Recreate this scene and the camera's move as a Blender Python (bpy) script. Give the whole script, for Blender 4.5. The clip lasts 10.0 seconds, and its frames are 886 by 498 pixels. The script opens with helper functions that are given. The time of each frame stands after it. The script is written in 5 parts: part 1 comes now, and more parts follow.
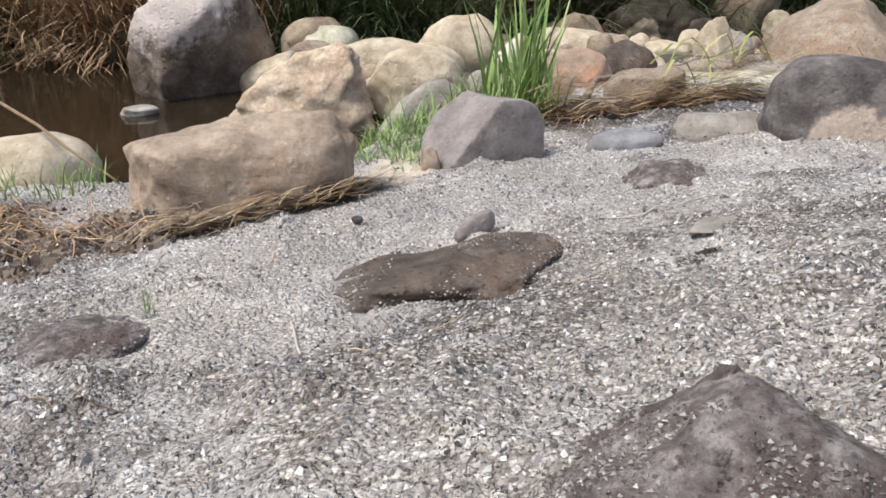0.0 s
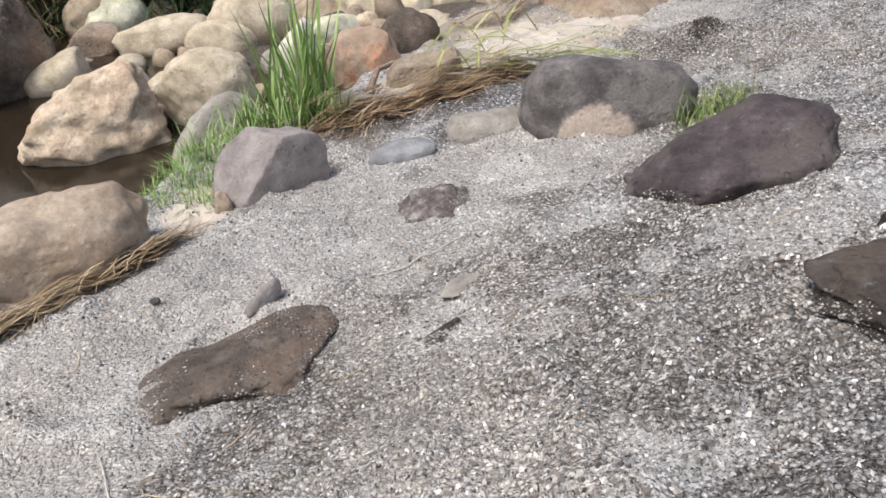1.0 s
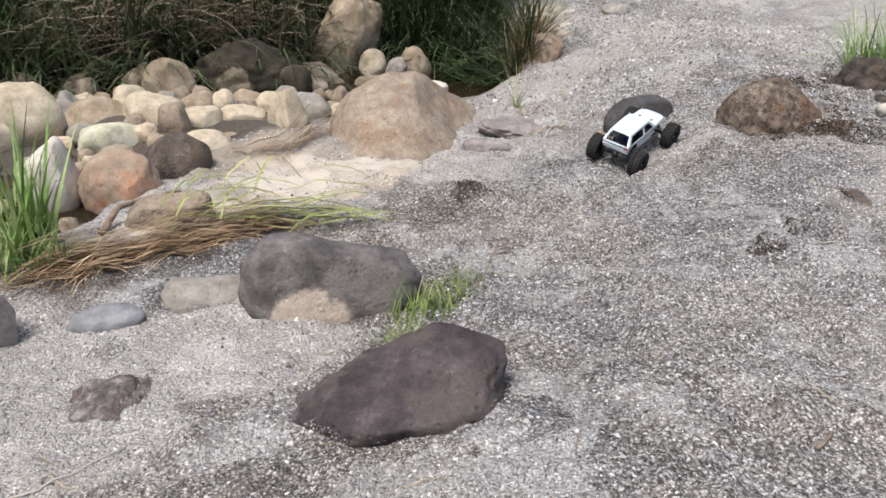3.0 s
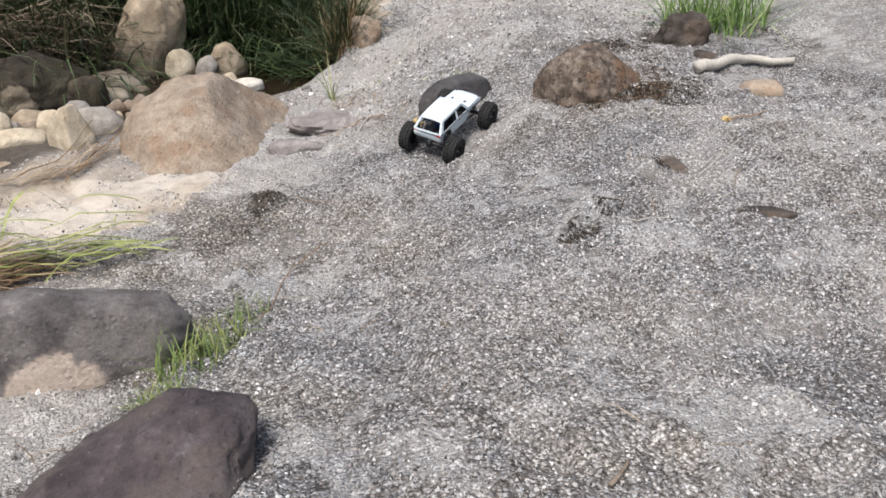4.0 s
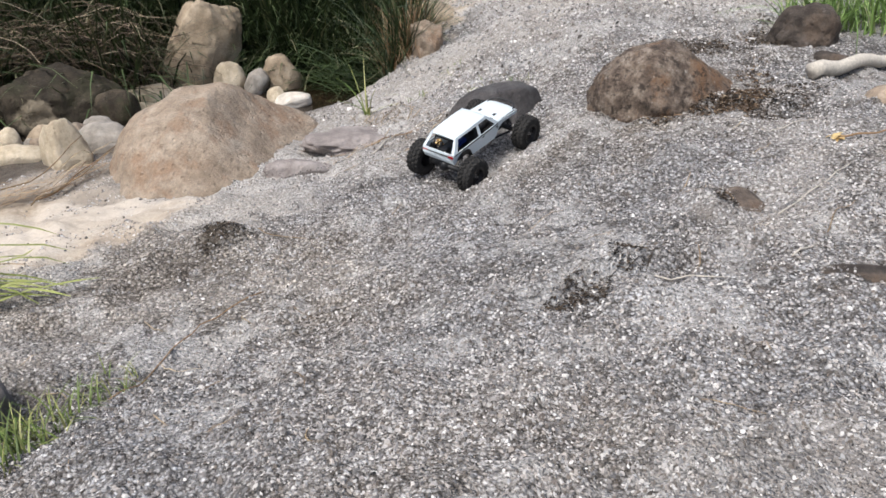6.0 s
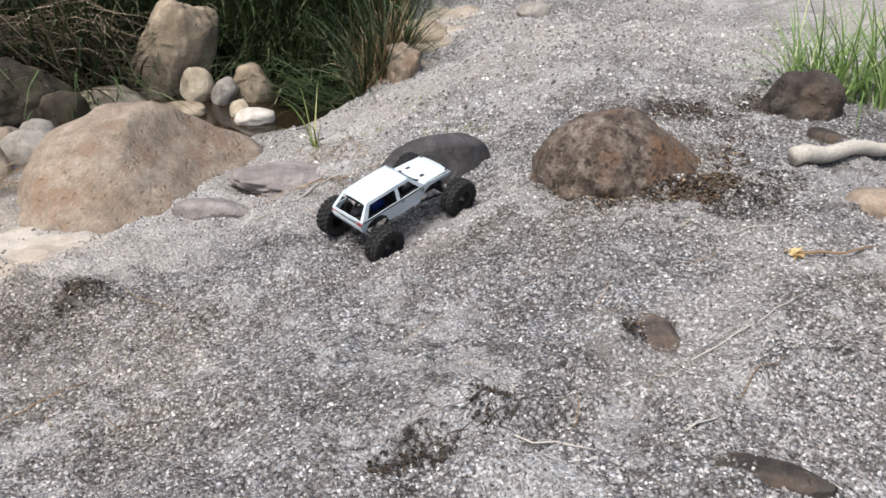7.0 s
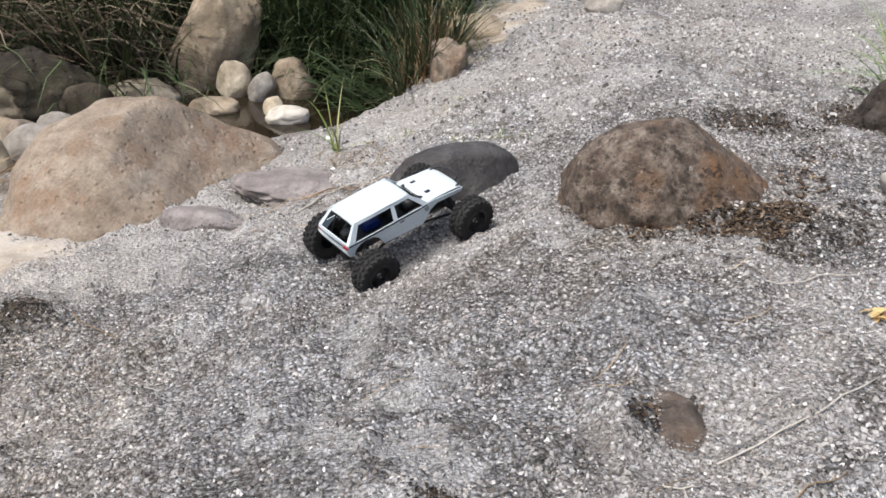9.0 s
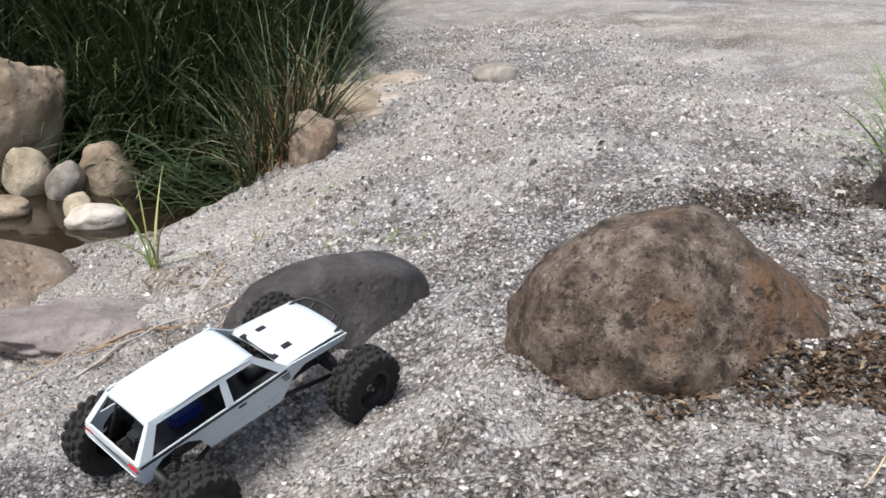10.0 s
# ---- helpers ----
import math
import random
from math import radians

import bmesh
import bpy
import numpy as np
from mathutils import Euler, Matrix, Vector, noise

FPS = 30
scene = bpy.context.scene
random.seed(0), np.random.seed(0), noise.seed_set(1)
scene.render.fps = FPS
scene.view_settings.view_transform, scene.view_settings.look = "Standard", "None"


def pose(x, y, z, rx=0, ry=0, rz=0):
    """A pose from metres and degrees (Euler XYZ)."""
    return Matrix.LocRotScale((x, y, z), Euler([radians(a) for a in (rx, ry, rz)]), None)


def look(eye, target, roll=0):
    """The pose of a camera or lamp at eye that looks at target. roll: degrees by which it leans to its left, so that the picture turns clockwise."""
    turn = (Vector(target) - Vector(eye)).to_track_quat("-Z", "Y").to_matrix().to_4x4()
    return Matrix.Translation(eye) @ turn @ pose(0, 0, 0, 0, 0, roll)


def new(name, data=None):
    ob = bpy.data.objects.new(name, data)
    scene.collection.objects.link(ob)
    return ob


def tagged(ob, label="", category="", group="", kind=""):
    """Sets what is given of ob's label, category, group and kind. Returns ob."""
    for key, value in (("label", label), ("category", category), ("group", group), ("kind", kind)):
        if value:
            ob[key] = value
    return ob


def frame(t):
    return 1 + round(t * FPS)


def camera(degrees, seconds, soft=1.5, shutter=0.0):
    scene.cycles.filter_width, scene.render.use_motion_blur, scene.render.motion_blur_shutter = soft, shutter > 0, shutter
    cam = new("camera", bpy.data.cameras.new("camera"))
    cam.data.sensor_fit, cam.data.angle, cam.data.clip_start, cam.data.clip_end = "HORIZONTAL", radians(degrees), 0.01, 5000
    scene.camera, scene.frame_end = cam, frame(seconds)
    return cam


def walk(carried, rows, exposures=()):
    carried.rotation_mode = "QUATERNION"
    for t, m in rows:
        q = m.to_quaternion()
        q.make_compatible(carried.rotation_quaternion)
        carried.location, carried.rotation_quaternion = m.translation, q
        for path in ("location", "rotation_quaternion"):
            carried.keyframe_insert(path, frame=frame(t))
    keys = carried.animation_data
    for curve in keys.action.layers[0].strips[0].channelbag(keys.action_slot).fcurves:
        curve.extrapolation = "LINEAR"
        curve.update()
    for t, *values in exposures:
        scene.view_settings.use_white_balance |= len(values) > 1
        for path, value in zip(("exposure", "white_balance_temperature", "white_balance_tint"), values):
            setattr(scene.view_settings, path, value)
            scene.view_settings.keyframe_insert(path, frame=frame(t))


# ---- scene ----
cam = camera(55.3, 10.0, 1.6)
PATH = [
    (0, (0.117, -0.054, 0.965), (0.010, 1.813, 0.258), -1.5),
    (0.5, (0.251, -0.011, 1.286), (0.348, 1.784, 0.409), -5.0),
    (1, (0.331, -0.112, 1.455), (0.542, 1.620, 0.477), -5.6),
    (1.5, (0.364, -0.179, 1.489), (0.563, 1.533, 0.475), -2.2),
    (2, (0.444, -0.209, 1.532), (0.637, 1.520, 0.545), 2.9),
    (2.5, (0.658, -0.108, 1.664), (0.912, 1.644, 0.733), 4.9),
    (3, (0.889, 0.058, 1.779), (1.426, 1.780, 0.914), 3.7),
    (3.2, (0.965, 0.111, 1.813), (1.623, 1.794, 0.957), 2.7),
    (4.3, (1.458, 0.315, 1.660), (2.257, 1.884, 0.712), -0.6),
    (4.5, (1.510, 0.337, 1.575), (2.314, 1.873, 0.577), -1.8),
    (5, (1.665, 0.434, 1.416), (2.346, 2.041, 0.439), -1.8),
    (5.5, (1.881, 0.567, 1.434), (2.358, 2.295, 0.548), -0.2),
    (6, (2.154, 0.788, 1.455), (2.587, 2.552, 0.619), -2.9),
    (6.2, (2.301, 0.871, 1.466), (2.723, 2.638, 0.630), -3.5),
    (7.3, (2.798, 1.173, 1.587), (3.084, 2.952, 0.718), 3.6),
    (7.5, (2.881, 1.171, 1.598), (3.092, 2.956, 0.719), 3.7),
    (8, (2.961, 1.142, 1.617), (3.019, 2.929, 0.721), 2.7),
    (8.5, (2.975, 1.129, 1.611), (3.010, 2.919, 0.721), 0.6),
    (9, (2.990, 1.530, 1.457), (3.125, 3.330, 0.595), 0.8),
    (9.5, (3.02, 2.137, 1.225), (3.330, 3.970, 0.490), 2.2),
    (10, (3.06, 2.480, 1.190), (3.504, 4.306, 0.526), 1.5),
]
walk(cam, [(t, look(eye, target, roll)) for t, eye, target, roll in PATH], exposures=[(0, 0.39), (10, 0.39)])

# ---- light: bright overcast sky over an open valley ----
world = bpy.data.worlds.new("sky")
scene.world = world
world.use_nodes = True
wn = world.node_tree
sky = wn.nodes.new("ShaderNodeTexSky")
sky.sky_type, sky.sun_disc = "NISHITA", False
sky.sun_elevation, sky.sun_rotation = radians(63), radians(235)
sky.air_density, sky.dust_density, sky.ozone_density = 1.0, 4.0, 0.6
wn.links.new(sky.outputs["Color"], wn.nodes["Background"].inputs["Color"])
wn.nodes["Background"].inputs["Strength"].default_value = 0.128
sun = new("sun", bpy.data.lights.new("sun", "SUN"))
sun.data.energy, sun.data.angle, sun.data.color = 2.6, radians(20), (0.98, 0.98, 0.97)
sun.matrix_world = look((-2.8, -2.0, 7.0), (0, 0, 0))

# ---- materials ----
def nodes_of(name, roughness=0.85, specular=0.3):
    m = bpy.data.materials.new(name)
    m.use_nodes = True
    t = m.node_tree
    b = t.nodes["Principled BSDF"]
    b.inputs["Roughness"].default_value = roughness
    b.inputs["Specular IOR Level"].default_value = specular
    return m, t, b


def node(t, kind, **values):
    n = t.nodes.new(kind)
    for k, v in values.items():
        n.inputs[k.replace("_", " ")].default_value = v
    return n


def ramp(t, fac, stops, kind="LINEAR"):
    n = t.nodes.new("ShaderNodeValToRGB")
    n.color_ramp.interpolation = kind
    e = n.color_ramp.elements
    e[0].position, e[0].color = stops[0][0], (*stops[0][1], 1)
    e[1].position, e[1].color = stops[-1][0], (*stops[-1][1], 1)
    for p, c in stops[1:-1]:
        e.new(p).color = (*c, 1)
    t.links.new(fac, n.inputs["Fac"])
    return n.outputs["Color"]


def mix(t, fac, a, b, blend="MIX"):
    n = t.nodes.new("ShaderNodeMix")
    n.data_type, n.blend_type = "RGBA", blend
    for socket, v in ((n.inputs[0], fac), (n.inputs[6], a), (n.inputs[7], b)):
        if isinstance(v, (int, float)):
            socket.default_value = v
        elif isinstance(v, tuple):
            socket.default_value = (*v, 1)
        else:
            t.links.new(v, socket)
    return n.outputs[2]


def noise_tex(t, scale, detail=6, rough=0.6, coord="Object", stretch=None):
    tc = t.nodes.new("ShaderNodeTexCoord")
    n = node(t, "ShaderNodeTexNoise", Scale=scale, Detail=detail, Roughness=rough)
    if stretch:
        mp = node(t, "ShaderNodeMapping", Scale=stretch)
        t.links.new(tc.outputs[coord], mp.inputs["Vector"])
        t.links.new(mp.outputs["Vector"], n.inputs["Vector"])
    else:
        t.links.new(tc.outputs[coord], n.inputs["Vector"])
    return n.outputs["Fac"]


def cells(t, scale, coord="Object", feature="F1"):
    tc = t.nodes.new("ShaderNodeTexCoord")
    n = node(t, "ShaderNodeTexVoronoi", Scale=scale)
    n.feature = feature
    t.links.new(tc.outputs[coord], n.inputs["Vector"])
    return n


def bump(t, b, height, strength, distance):
    n = node(t, "ShaderNodeBump", Strength=strength, Distance=distance)
    t.links.new(height, n.inputs["Height"])
    if b.inputs["Normal"].is_linked:
        t.links.new(b.inputs["Normal"].links[0].from_socket, n.inputs["Normal"])
    t.links.new(n.outputs["Normal"], b.inputs["Normal"])


def rock_material(name, dark, mid, light, stain=None, pits=0.5, scale=7.0, roughness=0.8, patch=None, spots=None, dots=None, calm=1.0, patchy=None):
    """Weathered stone: broad mottling, fine grain, mineral specks, pits; patch: (place on the stone, radius, colour)."""
    m, t, b = nodes_of(name, roughness)
    big = noise_tex(t, scale, 9, 0.68)
    fine = noise_tex(t, scale * 14, 8, 0.75)
    colour = ramp(t, big, [(0.34, dark), (0.49, mid), (0.64, light)])
    grain = ramp(t, fine, [(0.30, (0.55, 0.55, 0.55)), (0.5, (0.96, 0.96, 0.96)), (0.70, (1.32, 1.30, 1.28))])
    mottle = ramp(t, noise_tex(t, scale * 3.2, 6, 0.7), [(0.34, (0.66, 0.64, 0.62)), (0.5, (1, 1, 1)), (0.66, (1.22, 1.20, 1.17))])
    colour = mix(t, 0.8 * calm, colour, mottle, "MULTIPLY")
    colour = mix(t, 0.6 * calm, colour, grain, "MULTIPLY")
    if stain:
        where = ramp(t, noise_tex(t, patchy or scale * 0.7, 7, 0.7, stretch=(1.2, 1.2, 0.9)), [(0.50, (0, 0, 0)), (0.62, (1, 1, 1))])
        colour = mix(t, where, colour, mix(t, 0.75, stain, grain, "MULTIPLY"))
    speck = cells(t, scale * 30)
    colour = mix(t, ramp(t, speck.outputs["Distance"], [(0.08, (0.3, 0.3, 0.3)), (0.16, (0, 0, 0))]), colour, tuple(min(1, 1.7 * c) for c in light))
    if patch:
        tc = t.nodes.new("ShaderNodeTexCoord")
        v = t.nodes.new("ShaderNodeVectorMath")
        v.operation = "DISTANCE"
        t.links.new(tc.outputs["Object"], v.inputs[0])
        v.inputs[1].default_value = patch[0]
        wob = t.nodes.new("ShaderNodeMath")
        wob.operation = "MULTIPLY_ADD"
        t.links.new(noise_tex(t, 14, 4), wob.inputs[0])
        wob.inputs[1].default_value = patch[1] * 0.9
        t.links.new(v.outputs["Value"], wob.inputs[2])
        where = ramp(t, wob.outputs[0], [(min(0.98, patch[1] * 1.3), (1, 1, 1)), (min(1, patch[1] * 1.45), (0, 0, 0))])
        colour = mix(t, where, colour, mix(t, 0.6, patch[2], grain, "MULTIPLY"))
    if dots is not None:
        colour = mix(t, ramp(t, noise_tex(t, 38, 7, 0.75), [(0.34 + dots, (0.8, 0.8, 0.8)), (0.42 + dots, (0, 0, 0))]), colour, tuple(c * 0.5 for c in dark))
    if spots:
        colour = mix(t, ramp(t, noise_tex(t, 30, 8, 0.75), [(0.60, (0, 0, 0)), (0.68, (0.75, 0.75, 0.75))]), colour, spots)
    t.links.new(colour, b.inputs["Base Color"])
    bump(t, b, noise_tex(t, scale * 3, 8, 0.7), 0.8 * calm, 0.018)
    bump(t, b, fine, 0.6, 0.003)
    pit = ramp(t, cells(t, scale * 5).outputs["Distance"], [(0.12, (0, 0, 0)), (0.3, (1, 1, 1))])
    bump(t, b, pit, pits, 0.004)
    return m


TAN = rock_material("tan_sandstone", (0.225, 0.172, 0.118), (0.34, 0.27, 0.19), (0.45, 0.37, 0.275), calm=0.65)
PALE = rock_material("pale_river_stone", (0.34, 0.277, 0.195), (0.48, 0.405, 0.295), (0.60, 0.525, 0.405), calm=0.55)
YELLOW = rock_material("yellow_limestone", (0.38, 0.285, 0.19), (0.57, 0.455, 0.335), (0.72, 0.61, 0.47), stain=(0.48, 0.35, 0.25), scale=6, calm=0.9)
PINK = rock_material("pinkish_granite", (0.235, 0.18, 0.13), (0.36, 0.285, 0.215), (0.47, 0.39, 0.305), stain=(0.32, 0.235, 0.165), scale=5, calm=0.8, spots=(0.50, 0.43, 0.36))
BROWN = rock_material("brown_boulder_stone", (0.21, 0.162, 0.118), (0.305, 0.243, 0.183), (0.39, 0.325, 0.255), stain=(0.27, 0.185, 0.125), scale=6, pits=0.9, spots=(0.43, 0.375, 0.315))
GREY = rock_material("grey_river_stone", (0.20, 0.178, 0.15), (0.30, 0.272, 0.237), (0.41, 0.378, 0.335), calm=0.6)
MAUVE = rock_material("mauve_grey_stone", (0.175, 0.152, 0.142), (0.26, 0.228, 0.213), (0.35, 0.315, 0.295), calm=0.6)
PURPLE = rock_material("purple_grey_basalt", (0.040, 0.031, 0.032), (0.072, 0.057, 0.059), (0.135, 0.114, 0.115), stain=(0.10, 0.080, 0.070), pits=0.9, spots=(0.21, 0.185, 0.18))
DARK = rock_material("dark_basalt", (0.040, 0.036, 0.036), (0.070, 0.064, 0.062), (0.125, 0.117, 0.113), pits=0.5, roughness=0.6, spots=(0.17, 0.165, 0.16))
UMBER = rock_material("umber_rock", (0.034, 0.027, 0.023), (0.064, 0.052, 0.043), (0.125, 0.105, 0.09), stain=(0.105, 0.077, 0.057), pits=0.8, spots=(0.18, 0.16, 0.142))
RUST = rock_material("mottled_brown_stone", (0.055, 0.041, 0.032), (0.165, 0.125, 0.096), (0.32, 0.265, 0.214), stain=(0.225, 0.128, 0.070), pits=1.0, scale=22, spots=(0.50, 0.46, 0.40), dots=0.06, patchy=4.0)
MOSSROCK = rock_material("mossy_brown_rock", (0.028, 0.022, 0.015), (0.060, 0.047, 0.032), (0.115, 0.092, 0.065), stain=(0.050, 0.047, 0.025), pits=0.8, scale=6, spots=(0.16, 0.14, 0.105))
# MOSSROCK tones darkened, with the shade under the bank put into the colour
MOSSBIG = rock_material("mossy_boulder_shaded", (0.020, 0.016, 0.011), (0.043, 0.034, 0.023), (0.085, 0.069, 0.049), stain=(0.038, 0.036, 0.019), pits=0.9, scale=6, spots=(0.17, 0.145, 0.11), patch=((-0.10, -0.22, 0.0), 0.12, (0.25, 0.21, 0.15)))
SEPIA = rock_material("sepia_rock", (0.060, 0.047, 0.039), (0.110, 0.087, 0.070), (0.20, 0.165, 0.138), stain=(0.135, 0.095, 0.068), pits=0.9, scale=9, spots=(0.27, 0.24, 0.215))
WHITISH = rock_material("whitish_river_stone", (0.42, 0.375, 0.31), (0.58, 0.53, 0.455), (0.70, 0.655, 0.585), calm=0.45)
ORANGE = rock_material("orange_river_stone", (0.23, 0.165, 0.115), (0.33, 0.245, 0.178), (0.43, 0.335, 0.255), stain=(0.40, 0.21, 0.125), scale=5, calm=0.6, dots=-0.02)
MOSSY = rock_material("greenish_pale_stone", (0.34, 0.325, 0.225), (0.52, 0.50, 0.37), (0.68, 0.66, 0.53), scale=6, calm=0.6)
CONGLOMERATE = rock_material("grey_brown_conglomerate", (0.075, 0.059, 0.054), (0.20, 0.170, 0.158), (0.41, 0.375, 0.355), stain=(0.125, 0.09, 0.077), pits=1.0, scale=24, spots=(0.52, 0.475, 0.45), dots=0.0, patchy=7.0)
SLATE = rock_material("blue_grey_slate", (0.16, 0.16, 0.165), (0.24, 0.24, 0.245), (0.33, 0.33, 0.335), calm=0.6)
STRIPED = rock_material("banded_dark_stone", (0.070, 0.061, 0.058), (0.12, 0.106, 0.101), (0.215, 0.195, 0.187), stain=(0.175, 0.156, 0.143), spots=(0.30, 0.275, 0.26), patch=((-0.04, -0.17, -0.09), 0.16, (0.44, 0.36, 0.295)))
# the pale patch paints the light falling on the boulder's upper face
BIGDARK = rock_material("brown_and_grey_boulder_lit_top", (0.085, 0.062, 0.047), (0.165, 0.127, 0.098), (0.29, 0.24, 0.20), stain=(0.20, 0.14, 0.095), scale=6, pits=0.9, spots=(0.40, 0.34, 0.28), patch=((-0.12, -0.08, 0.36), 0.36, (0.48, 0.42, 0.385)))


def gravel_material():
    m, t, b = nodes_of("cemented_gravel", 0.9, 0.25)
    chip = cells(t, 105)
    small = cells(t, 230)
    hue = t.nodes.new("ShaderNodeSeparateColor")
    t.links.new(chip.outputs["Color"], hue.inputs["Color"])
    hue2 = t.nodes.new("ShaderNodeSeparateColor")
    t.links.new(small.outputs["Color"], hue2.inputs["Color"])
    stops = [(0.0, (0.045, 0.042, 0.038)), (0.2, (0.165, 0.146, 0.128)), (0.4, (0.18, 0.179, 0.182)), (0.6, (0.37, 0.345, 0.32)), (0.8, (0.42, 0.417, 0.412)), (1.0, (0.80, 0.78, 0.75))]
    colour = mix(t, 0.34, ramp(t, hue.outputs["Red"], stops), ramp(t, hue2.outputs["Green"], stops))
    # crevice shade between the chips, painted into the base colour
    edge = ramp(t, chip.outputs["Distance"], [(0.3, (1, 1, 1)), (0.7, (0.30, 0.285, 0.265))])
    colour = mix(t, 0.8, colour, edge, "MULTIPLY")
    broad = ramp(t, noise_tex(t, 1.6, 6, 0.62), [(0.34, (0.70, 0.68, 0.655)), (0.5, (0.98, 0.97, 0.96)), (0.64, (1.26, 1.26, 1.26))])
    colour = mix(t, 0.9, colour, broad, "MULTIPLY")
    blot = ramp(t, noise_tex(t, 7, 7, 0.7), [(0.36, (0.66, 0.64, 0.62)), (0.5, (1.0, 1.0, 1.0)), (0.64, (1.28, 1.28, 1.28))])
    colour = mix(t, 0.9, colour, blot, "MULTIPLY")
    tint = ramp(t, noise_tex(t, 0.9, 4, 0.6), [(0.42, (0.96, 0.99, 1.05)), (0.6, (1.07, 1.0, 0.91))])
    colour = mix(t, 0.8, colour, tint, "MULTIPLY")
    crust = ramp(t, noise_tex(t, 2.7, 10, 0.72), [(0.53, (0, 0, 0)), (0.57, (1, 1, 1))])
    colour = mix(t, mix(t, 1.0, crust, (0.40, 0.39, 0.38), "MULTIPLY"), colour, (0.62, 0.605, 0.58))
    dirt = ramp(t, noise_tex(t, 4.3, 9, 0.75), [(0.38, (0.55, 0.55, 0.55)), (0.45, (0, 0, 0))])
    colour = mix(t, dirt, colour, (0.13, 0.108, 0.09))
    at = t.nodes.new("ShaderNodeAttribute")
    at.attribute_name = "sand"
    sand = ramp(t, noise_tex(t, 60, 8, 0.7), [(0.3, (0.28, 0.22, 0.155)), (0.7, (0.47, 0.395, 0.30))])
    sand = mix(t, 0.9, sand, ramp(t, noise_tex(t, 6, 8, 0.7), [(0.38, (0.58, 0.53, 0.47)), (0.52, (1, 1, 1))]), "MULTIPLY")
    colour = mix(t, at.outputs["Fac"], colour, sand)
    at3 = t.nodes.new("ShaderNodeAttribute")
    at3.attribute_name = "dust"
    pale = mix(t, 0.40, colour, (0.68, 0.635, 0.58))
    colour = mix(t, at3.outputs["Fac"], colour, pale)
    at2 = t.nodes.new("ShaderNodeAttribute")
    at2.attribute_name = "soil"
    soil = ramp(t, noise_tex(t, 45, 8, 0.75), [(0.3, (0.03, 0.023, 0.016)), (0.7, (0.11, 0.082, 0.058))])
    colour = mix(t, at2.outputs["Fac"], colour, soil)
    t.links.new(colour, b.inputs["Base Color"])
    bump(t, b, chip.outputs["Distance"], 1.0, -0.010)
    bump(t, b, small.outputs["Distance"], 0.7, -0.003)
    loose = t.nodes.new("ShaderNodeMath")
    loose.operation = "SUBTRACT"
    loose.inputs[0].default_value = 1.0
    t.links.new(at.outputs["Fac"], loose.inputs[1])
    for n in t.nodes:
        if n.bl_idname == "ShaderNodeBump":
            t.links.new(loose.outputs[0], n.inputs["Strength"])
    bump(t, b, noise_tex(t, 22, 6), 0.6, 0.015)
    return m


def island_material(name, stops, roughness=0.8, grain=60, specular=0.3, bumps=0.3):
    m, t, b = nodes_of(name, roughness, specular)
    g = t.nodes.new("ShaderNodeNewGeometry")
    colour = ramp(t, g.outputs["Random Per Island"], stops)
    colour = mix(t, 0.6, colour, ramp(t, noise_tex(t, grain, 5), [(0.3, (0.6, 0.6, 0.6)), (0.7, (1.25, 1.25, 1.25))]), "MULTIPLY")
    t.links.new(colour, b.inputs["Base Color"])
    if bumps:
        bump(t, b, noise_tex(t, grain * 4, 4), bumps, 0.001)
    return m


def plain(name, colour, roughness=0.5, metallic=0.0, vary=0.12, scale=40, specular=0.5, bumps=0.1):
    m, t, b = nodes_of(name, roughness, specular)
    b.inputs["Metallic"].default_value = metallic
    f = noise_tex(t, scale, 6, 0.65)
    t.links.new(ramp(t, f, [(0.3, tuple(c * (1 - vary) for c in colour)), (0.7, tuple(min(1, c * (1 + vary)) for c in colour))]), b.inputs["Base Color"])
    t.links.new(ramp(t, noise_tex(t, scale * 0.3, 5), [(0.3, (roughness * 0.85,) * 3), (0.7, (min(1, roughness * 1.15),) * 3)]), b.inputs["Roughness"])
    if bumps:
        bump(t, b, f, bumps, 0.001)
    return m


GRAVEL = gravel_material()
CHIPS = island_material("stone_chips", [(0.0, (0.055, 0.051, 0.047)), (0.12, (0.19, 0.162, 0.14)), (0.26, (0.135, 0.135, 0.14)), (0.40, (0.34, 0.305, 0.272)), (0.52, (0.24, 0.237, 0.238)), (0.64, (0.45, 0.41, 0.375)), (0.75, (0.37, 0.368, 0.368)), (0.86, (0.53, 0.505, 0.475)), (0.96, (0.62, 0.60, 0.575)), (1.0, (0.84, 0.82, 0.79))], 0.85)
GREEN = island_material("green_grass", [(0.0, (0.10, 0.17, 0.04)), (0.5, (0.20, 0.32, 0.08)), (0.85, (0.31, 0.43, 0.15)), (1.0, (0.46, 0.44, 0.25))], 0.55, 30, 0.4, 0)
REED = island_material("dark_reed_grass", [(0.0, (0.018, 0.030, 0.011)), (0.55, (0.044, 0.070, 0.024)), (0.82, (0.085, 0.122, 0.046)), (0.93, (0.16, 0.17, 0.085)), (1.0, (0.33, 0.31, 0.19))], 0.5, 30, 0.4, 0)
SAGE = island_material("grey_green_reed", [(0.0, (0.07, 0.10, 0.045)), (0.6, (0.14, 0.18, 0.085)), (1.0, (0.27, 0.29, 0.17))], 0.5, 30, 0.4, 0)
WEED = island_material("green_weed", [(0.0, (0.07, 0.11, 0.022)), (0.6, (0.15, 0.205, 0.05)), (1.0, (0.34, 0.33, 0.13))], 0.55, 30, 0.4, 0)
